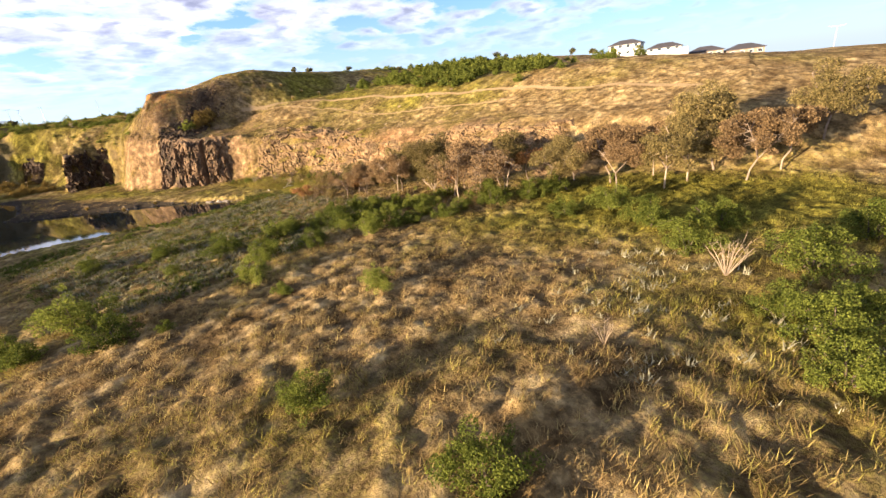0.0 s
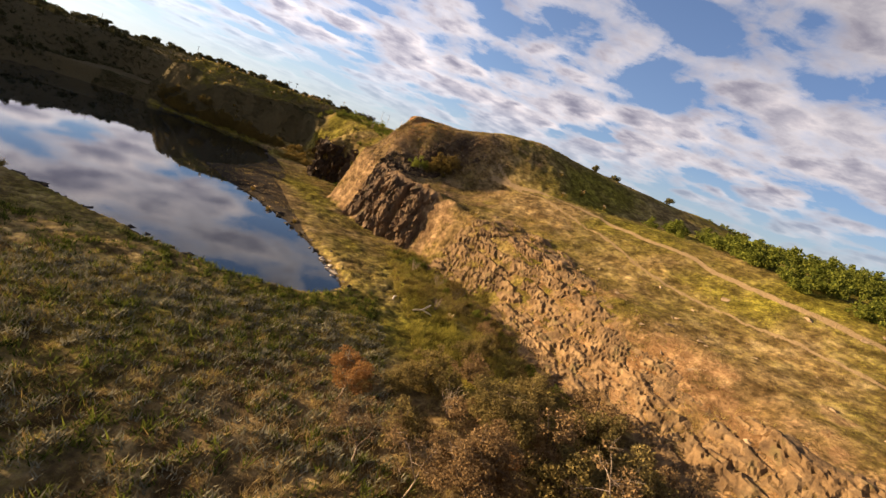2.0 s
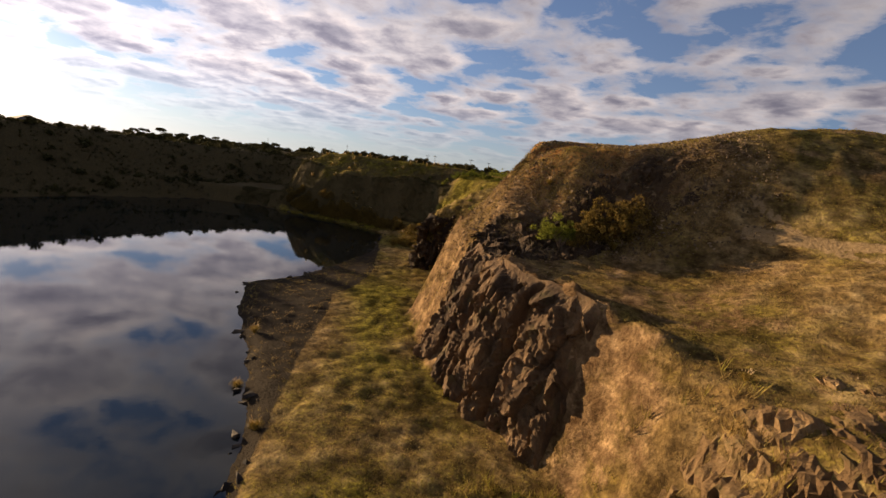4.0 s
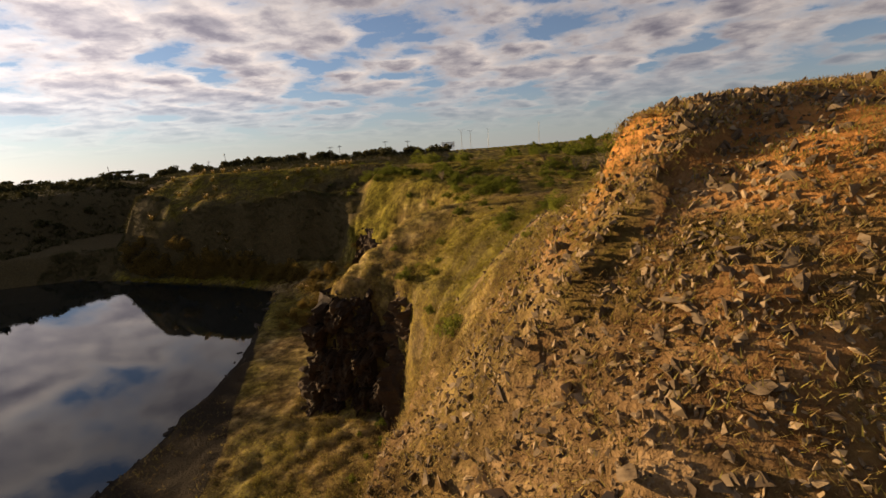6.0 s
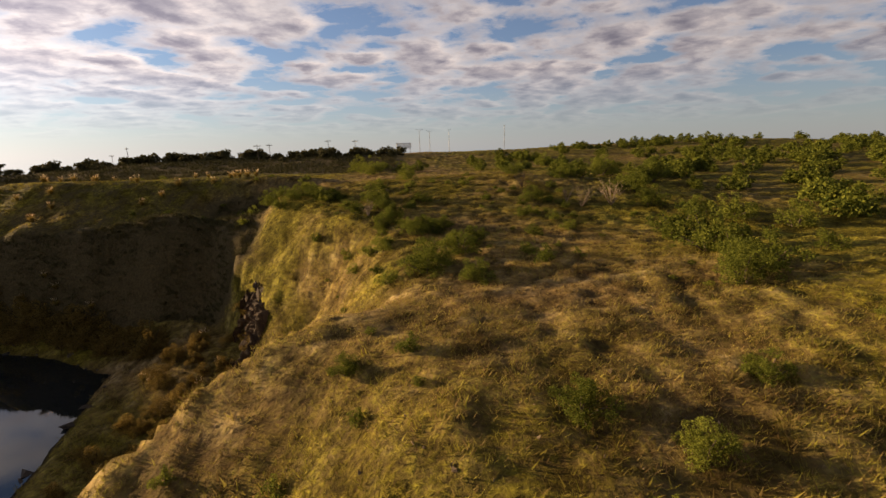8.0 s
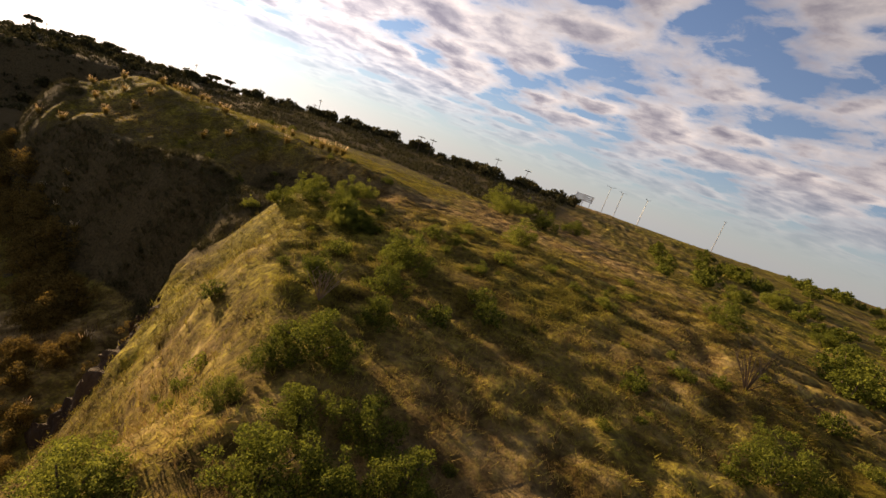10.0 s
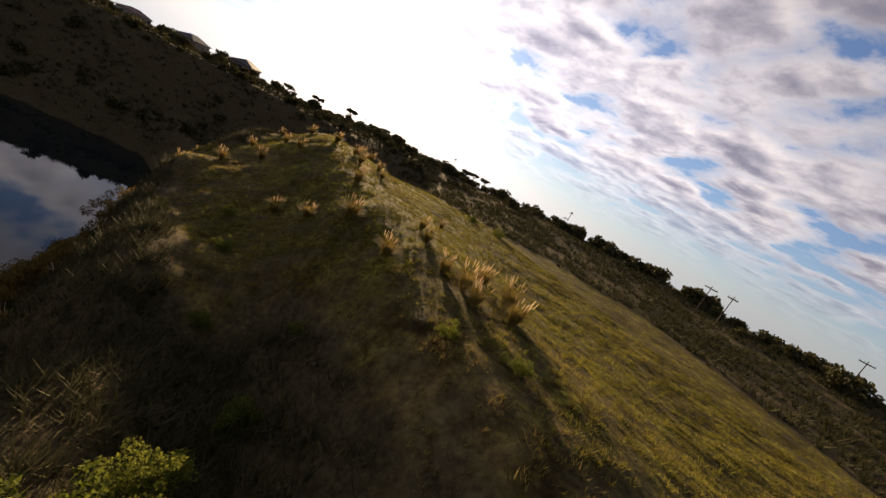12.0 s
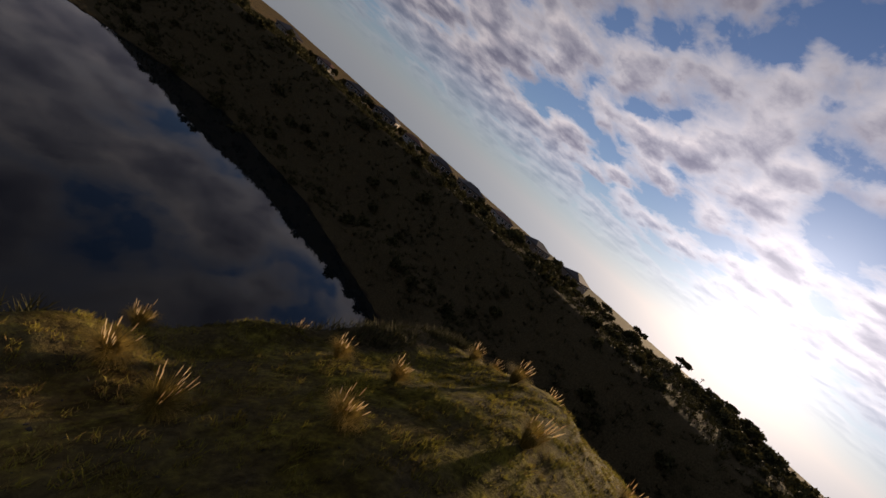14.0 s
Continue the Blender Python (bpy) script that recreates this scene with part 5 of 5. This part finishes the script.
tufts("hill_grass", "mixed dry and green grass on the hillside", strew(40000, 20, 47, 102, 152, 14, 1.2), GRASS, 12, 0.12, 0.012, 1.0, 24)
tufts("hill_grass", "mixed grass on the far hillside", strew(12000, 20, 66, 102, 178, 47, 1.4), GRASS, 7, 0.17, 0.018, 0.8, 48)
tufts("hill_grass", "short dry grass in small tufts on the mound", strew(17000, -18, 23, 148, 174, 15, 0.5, 0.0), GRASS, 16, 0.12, 0.011, 0.7, 25, clumped=False, spread_by=0.055)
tufts("hill_grass", "short dry grass on the far end of the mound", strew(7000, -32, 24, 158, 190, 45, 1.3, 0.1), GRASS, 8, 0.14, 0.012, 0.8, 46)
tufts("weeds", "low silvery weeds on the flat", strew(8000, 4, 31, 28, 52, 16, 2.4, -0.1), GREY_LEAF, 12, 0.22, 0.03, 0.8, 26)
tufts("weeds", "low silvery weeds among dry grass", strew(260, 12, 24, -6, 8, 17, 2.0, 0.1), GREY_LEAF, 12, 0.25, 0.03, 0.8, 27)

tufts("hill_grass", "sparse dry tufts among the stones of the hump", strew(20000, 28, 46, 84, 102, 31, 1.2, -0.25, 1.0), GRASS, 12, 0.085, 0.008, 1.0, 32, clumped=False)
tufts("rough_grass", "rough golden grass between the pond and the mound", strew(6000, -30, 17, 124, 147, 33, 2.0, -0.2), GRASS, 12, 0.38, 0.014, 0.7, 34)
tufts("rough_grass", "tall rough grass along the foot of the quarry face", strew(2600, 33, 42, 48, 73, 35, 1.6, -0.1), GRASS, 14, 0.55, 0.016, 0.6, 36)

near = np.stack([34.5 + rng.normal(size=900) * 1.8, 100.2 + rng.normal(size=900) * 1.5], 1)
rubble("rubble", "small dark stones scattered beside the dirt track", ANGULAR, near, 0.03 + 0.11 * rng.uniform(0, 1, len(near)) ** 2.4, rng, DARK_STONE)
near = np.stack([2 + rng.normal(size=1400) * 5, 151.5 + rng.normal(size=1400) * 2.2], 1)
rubble("rubble", "small grey stones scattered on the mound", ANGULAR, near, 0.03 + 0.07 * rng.uniform(0, 1, len(near)) ** 2, rng, DARK_STONE)
GOLD_SHRUBS = [shrub_kind(rng, GOLD_LEAF, 3000, 0.045) for _ in range(2)]
for i in range(150):
    if i < 70:
        x, y = 21.5 - 8 * rng.uniform() ** 1.3, 121 + 18 * rng.uniform()
    else:
        x = 12 - 32 * rng.uniform()
        y = 141.9 - 0.32 * x + rng.uniform(0.0, 2.6)
    spot = land(np.array([x]), np.array([y]))
    if spot[4][0] < 0.9 or spot[0][0] > 5:
        continue
    leaves, stems = GOLD_SHRUBS[i % 2]
    plant("golden_shrub", "golden brown bush in the rough grass by the pond", "shrub", "golden bushes by the pond", (("foliage", leaves), ("stem", stems)), stand(x, y, rng.uniform(0, 360), rng.uniform(0.45, 0.95) if i < 70 else rng.uniform(1.1, 1.6), 0.05))

for x, y, w in [(38.3, 85.3, 2.9), (38.9, 85.9, 3.4), (39.7, 85.4, 3.4), (37.5, 84.6, 1.6), (40.8, 86.1, 3.0)]:
    leaves, stems = GOLD_SHRUBS[int(x * 10) % 2]
    plant("golden_shrub", "golden brown bush beside the stony hump", "shrub", "golden bushes beside the hump", (("foliage", leaves), ("stem", stems)), stand(x, y, rng.uniform(0, 360), w / 2.0, 0.05))
tufts("hill_grass", "sparse grass on the ochre quarry slope", strew(4000, 40.5, 50, 30, 73, 37, 1.5, 0.1, 1.0), GRASS, 12, 0.2, 0.011, 0.9, 38, clumped=False)

MID_SHRUBS = [shrub_kind(rng, SHRUB_LEAF, 1500, 0.065) for _ in range(2)] + [shrub_kind(rng, LIGHT_LEAF, 1500, 0.065) for _ in range(2)]
count = 0
while count < 150:
    x, y = 20 + 30 * rng.uniform(), 98 + 52 * rng.uniform()
    if wave(np.array([x]), np.array([y]), 9, 52, 2)[0] < -0.1 or along(np.array([x]), np.array([y]), DIRT, False)[0][0] < 2.4 or x < 24 and y < 128 or land(np.array([x]), np.array([y]))[1][0] > 0.3:
        continue
    count += 1
    leaves, stems = MID_SHRUBS[count % 4]
    plant("shrub", "small green shrub in the grass of the hillside", "shrub", "small hillside shrubs", (("foliage", leaves), ("stem", stems)), stand(x, y, rng.uniform(0, 360), 0.2 + 0.5 * rng.uniform() ** 1.8, 0.05))

OLIVE = [shrub_kind(rng, GUM_LEAF, 5200, 0.042, 1.1) for _ in range(2)] + [shrub_kind(rng, BROWN_LEAF, 4200, 0.04, 1.1)]
OLIVE_SPOTS = [(29.4, 44.6, 1.6), (33, 45.7, 3.0), (34.7, 40.8, 3.8), (41, 41.3, 3.6), (40, 46, 2.6), (42.3, 43.4, 3.4), (30.8, 40.8, 2.4), (36, 43, 3.4), (38.3, 41, 3.6), (38.5, 44.2, 3.0), (31.5, 44.6, 2.0), (36, 46.8, 2.4), (40.2, 38, 4.0), (37.2, 38, 3.8), (42.6, 37.6, 3.6), (36.6, 49.6, 2.0), (38.4, 51, 2.2), (39.6, 54, 1.8), (38.2, 57, 1.6)]
for i, (x, y, w) in enumerate(OLIVE_SPOTS):
    leaves, stems = OLIVE[i % 3]
    plant("olive_shrub", "dense olive brown bush at the foot of the quarry slope", "shrub", "bushes at the foot of the quarry slope", (("foliage", leaves), ("stem", stems)), stand(x, y, rng.uniform(0, 360), w / 2.0, 0.05))
tufts("weeds", "dark green weeds crowding the flat by the pond", strew(5200, 3, 31, 28, 57, 61, 2.2, 0.0), SHRUB_LEAF, 12, 0.26, 0.03, 0.8, 62)

for i, (x, y, w) in enumerate([(16.9, 153.7, 0.7), (18.3, 154.7, 0.8), (12.2, 149.6, 0.8), (8.4, 150.2, 0.9), (4.6, 150.6, 0.7), (13.6, 151.8, 0.7)]):
    leaves, stems = SHRUBS[4 + i % 2]
    plant("shrub", "light green shrub on the shaded flank of the mound", "shrub", "shrubs on the mound", (("foliage", leaves), ("stem", stems)), stand(x, y, rng.uniform(0, 360), w / 2.0, 0.05))

for i in range(46):
    y = 46 + 27 * rng.uniform()
    x = float(np.interp(y, [46, 54, 63.5, 73], [42.8, 42.2, 40.0, 36.6])) - 0.7 - 2.6 * rng.uniform() ** 1.6
    leaves, stems = (GOLD_SHRUBS if i % 3 == 0 else MID_SHRUBS)[i % 2]
    plant("shrub", "low tangled bush along the foot of the quarry face", "shrub", "bushes along the quarry face", (("foliage", leaves), ("stem", stems)), stand(x, y, rng.uniform(0, 360), 0.2 + 0.5 * rng.uniform() ** 1.4, 0.05))

# ---- trees, houses and poles along the skyline ----


def far_kind(rng, flat):
    """A skyline tree about 4 m high: a trunk, a few limbs and a crown that is flat topped or rounded."""
    blobs, lines = [], []
    fork = Vector((rng.normal() * 0.2, rng.normal() * 0.2, 2.0 if flat else 0.9))
    trunk = [[((0, 0, -0.3), 0.16), (fork * 0.5, 0.13), (fork, 0.11)]]
    for _ in range(9):
        a, r = rng.uniform(0, 6.28), rng.uniform(0.3, 1.7 if flat else 1.3)
        tip = Vector((math.cos(a) * r, math.sin(a) * r, rng.uniform(2.9, 3.5) if flat else rng.uniform(1.2, 3.2 - 0.7 * r)))
        lines.append([(fork, 0.07), (fork.lerp(tip, 0.6), 0.05), (tip, 0.02)])
        blobs.append((tuple(tip), (0.75, 0.75, 0.36) if flat else (0.8, 0.8, 0.65)))
    verts, loops = leaf_cloud(rng, blobs, 380, 0.34)
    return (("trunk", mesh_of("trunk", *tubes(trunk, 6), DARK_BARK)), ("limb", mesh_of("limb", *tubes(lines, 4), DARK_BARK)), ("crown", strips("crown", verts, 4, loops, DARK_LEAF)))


rng = np.random.default_rng(23)
ROUND, FLAT = [far_kind(rng, False) for _ in range(3)], [far_kind(rng, True) for _ in range(3)]
SKYLINE = [(-96, 196), (-91, 198), (-84, 199), (-70, 218), (-86, 176), (-90, 186), (-66, 219), (-76, 196), (-82, 168), (-60, 208)]
for x, y in SKYLINE:
    plant("umbrella_tree", "dark flat crowned tree on the skyline", "tree", "flat crowned skyline trees", FLAT[int(rng.integers(3))], stand(x, y, rng.uniform(0, 360), rng.uniform(0.7, 0.95)))
for i in range(210):
    u = (i % 105) / 104
    x = -108 + 142 * u + rng.normal() * 2
    y = 192 + 26 * smooth(np.array(u * 1.6)).item() + rng.normal() * 4.5
    plant("far_tree", "dark rounded tree in the belt along the ridge", "tree", "tree belt on the ridge", ROUND[int(rng.integers(3))], stand(x, y, rng.uniform(0, 360), rng.uniform(0.45, 1.05), 0.9))
for i in range(90):
    u = i / 89
    x, y = -72 - 14 * math.sin(u * 2.4) + rng.normal() * 3, 62 + 125 * u + rng.normal() * 2
    plant("far_tree", "dark rounded tree on the western crest", "tree", "trees on the western crest", ROUND[int(rng.integers(3))], stand(x, y, rng.uniform(0, 360), rng.uniform(0.3, 0.75), 0.2))
for x, y, s in [(89, 52, 0.6), (140, 78, 0.8), (124, 66, 0.5), (131, 48, 0.7), (104, 92, 0.6), (118, 84, 0.5), (84, 92, 0.5), (143, 46, 0.7), (134, 30, 0.7), (140, 22, 0.7), (148, 10, 0.7), (126, 12, 0.6), (120, 26, 0.5), (118, 4, 0.6), (74, 96, 0.5), (68, 94, 0.45)]:
    plant("far_tree", "small dark tree on the eastern ridge", "tree", "trees on the eastern ridge", ROUND[int(rng.integers(3))], stand(x, y, rng.uniform(0, 360), s, 0.2))
WEST_HOUSES = [(-112, 46), (-120, 58), (-123, 71), (-125, 84), (-124, 97), (-122, 110), (-121, 123), (-119, 136), (-117, 149), (-112, 162)]
for i in range(54):
    (x0, y0), (x1, y1) = WEST_HOUSES[i % 9], WEST_HOUSES[i % 9 + 1]
    u = 0.5 + rng.normal() * 0.09
    plant("far_tree", "dark rounded tree among the western houses", "tree", "trees among the western houses", ROUND[int(rng.integers(3))], stand(x0 + u * (x1 - x0) + rng.normal() * 4, y0 + u * (y1 - y0), rng.uniform(0, 360), rng.uniform(0.5, 1.1), 0.3))
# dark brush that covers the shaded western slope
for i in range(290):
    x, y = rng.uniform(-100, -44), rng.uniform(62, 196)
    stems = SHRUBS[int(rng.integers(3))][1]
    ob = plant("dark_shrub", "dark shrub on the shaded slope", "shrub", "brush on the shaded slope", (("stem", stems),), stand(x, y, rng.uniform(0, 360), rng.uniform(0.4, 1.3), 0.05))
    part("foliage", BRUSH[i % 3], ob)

# brush in the dark leaf tone, which adds to the shade of these slopes
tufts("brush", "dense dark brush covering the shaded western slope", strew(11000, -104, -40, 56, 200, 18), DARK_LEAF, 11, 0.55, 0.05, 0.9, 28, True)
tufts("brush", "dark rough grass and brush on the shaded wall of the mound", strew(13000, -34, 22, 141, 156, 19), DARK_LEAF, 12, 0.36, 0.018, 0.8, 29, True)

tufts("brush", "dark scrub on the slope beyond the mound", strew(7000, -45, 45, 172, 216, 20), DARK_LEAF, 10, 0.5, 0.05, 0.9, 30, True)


def box(x0, x1, y0, y1, z0, z1):
    v = [(x, y, z) for z in (z0, z1) for x, y in ((x0, y0), (x1, y0), (x1, y1), (x0, y1))]
    return v, [(3, 2, 1, 0), (4, 5, 6, 7), (0, 1, 5, 4), (1, 2, 6, 5), (2, 3, 7, 6), (3, 0, 4, 7)]


def boxes(*rows):
    verts, faces = [], []
    for row in rows:
        v, f = box(*row)
        faces += [tuple(i + len(verts) for i in q) for q in f]
        verts += v
    return verts, faces


WALL, CREAM, ROOF, ROOF_RED = plain("render_wall", (0.34, 0.31, 0.28)), plain("brick_wall", (0.20, 0.15, 0.11)), plain("dark_roof", (0.05, 0.045, 0.045)), plain("tile_roof", (0.14, 0.07, 0.045))
PANE, POLE, PANEL = plain("window_glass", (0.03, 0.035, 0.04), 0.08), plain("pole_wood", (0.08, 0.06, 0.045), 0.85), plain("white_board", (0.72, 0.72, 0.70))
METAL = plain("grey_metal", (0.30, 0.31, 0.32), 0.4)


def house_kind(w, d, h, wall, roof):
    """A house with a hipped roof, its windows and a door."""
    e = 0.6
    pieces = [("wall", mesh_of("wall", *box(-w / 2, w / 2, -d / 2, d / 2, -1.2, h), wall))]
    r = h + d * 0.24
    verts = [(-w / 2 - e, -d / 2 - e, h), (w / 2 + e, -d / 2 - e, h), (w / 2 + e, d / 2 + e, h), (-w / 2 - e, d / 2 + e, h), (-w / 2 + d / 2, 0, r), (w / 2 - d / 2, 0, r)]
    verts += [(x, y, h - 0.22) for x, y, _ in verts[:4]]
    pieces.append(("roof", mesh_of("roof", verts, [(0, 1, 5, 4), (1, 2, 5), (2, 3, 4, 5), (3, 0, 4), (0, 6, 7, 1), (1, 7, 8, 2), (2, 8, 9, 3), (3, 9, 6, 0), (9, 8, 7, 6)], roof)))
    for storey in range(max(1, round(h / 3))):
        for k in range(4):
            x, z = -w / 2 + w * (k + 0.5) / 4, 0.9 + 2.9 * storey
            for y in (-d / 2, d / 2):
                pieces.append(("window", mesh_of("window", *boxes((x - 0.9, x + 0.9, y - 0.06, y + 0.06, z - 0.1, z), (x - 0.9, x + 0.9, y - 0.06, y + 0.06, z + 1.3, z + 1.4), (x - 0.9, x - 0.8, y - 0.06, y + 0.06, z, z + 1.3), (x + 0.8, x + 0.9, y - 0.06, y + 0.06, z, z + 1.3)), PANEL), ("pane", mesh_of("pane", *box(x - 0.8, x + 0.8, y - 0.03, y + 0.03, z, z + 1.3), PANE))))
        for x in (-w / 2, w / 2):
            z = 0.9 + 2.9 * storey
            pieces.append(("window", mesh_of("window", *boxes((x - 0.06, x + 0.06, -1.3, 1.3, z - 0.1, z), (x - 0.06, x + 0.06, -1.3, 1.3, z + 1.3, z + 1.4), (x - 0.06, x + 0.06, -1.3, -1.2, z, z + 1.3), (x - 0.06, x + 0.06, 1.2, 1.3, z, z + 1.3)), PANEL), ("pane", mesh_of("pane", *box(x - 0.03, x + 0.03, -1.2, 1.2, z, z + 1.3), PANE))))
    pieces.append(("door", mesh_of("door", *box(w * 0.1, w * 0.1 + 1, -d / 2 - 0.07, -d / 2, 0, 2.1), ROOF)))
    return pieces


BIG, LOW, RED = house_kind(15, 9, 5.4, WALL, ROOF), house_kind(14, 9, 3.0, CREAM, ROOF), house_kind(13, 8, 3.0, WALL, ROOF_RED)
for i, (x, y, kind) in enumerate([(136, 34.4, BIG), (138.4, 25, BIG), (140.5, 15.5, LOW), (141.5, 7, LOW)]):
    plant("house", "two storey white house with a dark hipped roof" if kind is BIG else "low house with a dark hipped roof", "house", "houses on the eastern ridge", kind, pose(x, y, height(x, y) + 0.1, 0, 0, 92 + 5 * i) @ Matrix.Scale(0.55, 4))
tagged(new("retaining_wall", mesh_of("retaining_wall", *boxes((130, 130.4, 18, 40, -3, 0.8), (130.4, 135, 39.6, 40, -3, 0.8)), WALL)), "long white retaining wall below the houses", "wall").location.z = height(131, 30)
for i, (x, y) in enumerate(WEST_HOUSES):
    kind = LOW if i % 3 != 1 else RED
    plant("house", "low suburban house on the western crest", "house", "houses on the western crest", kind, pose(x, y, height(x, y) + 0.8, 0, 0, 75 + 9 * i) @ Matrix.Scale((0.62, 0.5, 0.56)[i % 3], 4))


def pole_kind(tall):
    insulators = [("insulator", mesh_of("insulator", *tubes([[((x, 0, tall - 0.42), 0.05), ((x, 0, tall - 0.2), 0.04)]], 6), METAL)) for x in (-1, -0.4, 0.4, 1)]
    return [("pole", mesh_of("pole", *tubes([[((0, 0, -0.5), 0.10), ((0, 0, tall), 0.07)]], 8), POLE)), ("crossarm", mesh_of("crossarm", *box(-1.1, 1.1, -0.07, 0.07, tall - 0.6, tall - 0.42), POLE), *insulators)]


POLES = pole_kind(5.6)
for i, (x, y) in enumerate([(14.6, 220), (21.2, 225), (0.4, 207), (3.0, 207.5), (-50, 236), (-36, 220), (-60, 203), (-104, 196)]):
    plant("utility_pole", "weathered wooden utility pole with a crossarm", "pole", "utility poles", POLES, stand(x, y, 20 * i, 0.75))
MAST = [("mast", mesh_of("mast", *tubes([[((0, 0, -0.5), 0.12), ((0, 0, 9), 0.07)]], 8), METAL)), ("lamp_arm", mesh_of("lamp_arm", *tubes([[((-1.6, 0, 9.2), 0.05), ((0, 0, 8.9), 0.06), ((1.6, 0, 9.2), 0.05)]], 5), METAL))]
for i, (x, y) in enumerate([(41, 262), (45, 266), (52, 262), (70, 250), (150, -11)]):
    plant("lamp_mast", "slim grey lamp mast with a double arm", "mast", "lamp masts", MAST, stand(x, y, 30 + 11 * i))
board = thing("billboard", "white billboard on a slatted frame", "billboard")
for k in range(4):
    part("slat", mesh_of("slat", *box(-4, 4, -0.05, 0.05, 2.4 + 0.75 * k, 2.95 + 0.75 * k), PANEL), board)
for x in (-3.4, 0, 3.4):
    part("post", mesh_of("post", *box(x - 0.1, x + 0.1, 0.05, 0.25, -0.5, 5.4), POLE), board)
board.matrix_world = stand(35, 250, 12, 0.65)

# ---- driftwood ----
tagged(new("fallen_branch", mesh_of("fallen_branch", *tubes([[((-0.9, 0.1, 0.05), 0.07), ((0, 0, 0.16), 0.09), ((0.9, 0.35, 0.45), 0.05)], [((0, 0, 0.16), 0.08), ((0.5, -0.7, 0.1), 0.05)]], 7), DEADWOOD, True)), "bleached forked branch lying on the grass", "branch").matrix_world = stand(34.7, 56, 20)
tagged(new("fallen_branch", mesh_of("fallen_branch", *tubes([[((-0.5, 0, 0.06), 0.06), ((0.1, 0.05, 0.12), 0.07), ((0.6, -0.1, 0.08), 0.04)]], 7), DEADWOOD, True)), "short bleached stick lying on the grass", "branch").matrix_world = stand(32.6, 57.6, 70)
tagged(new("fallen_log", mesh_of("fallen_log", *tubes([[((-1.6, 0, 0.1), 0.09), ((0, 0.1, 0.16), 0.10), ((1.7, 0, 0.1), 0.06)]], 8), DEADWOOD, True)), "pale fallen log lying on the mound", "log").matrix_world = stand(-1.5, 164.3, 65, 0.55)
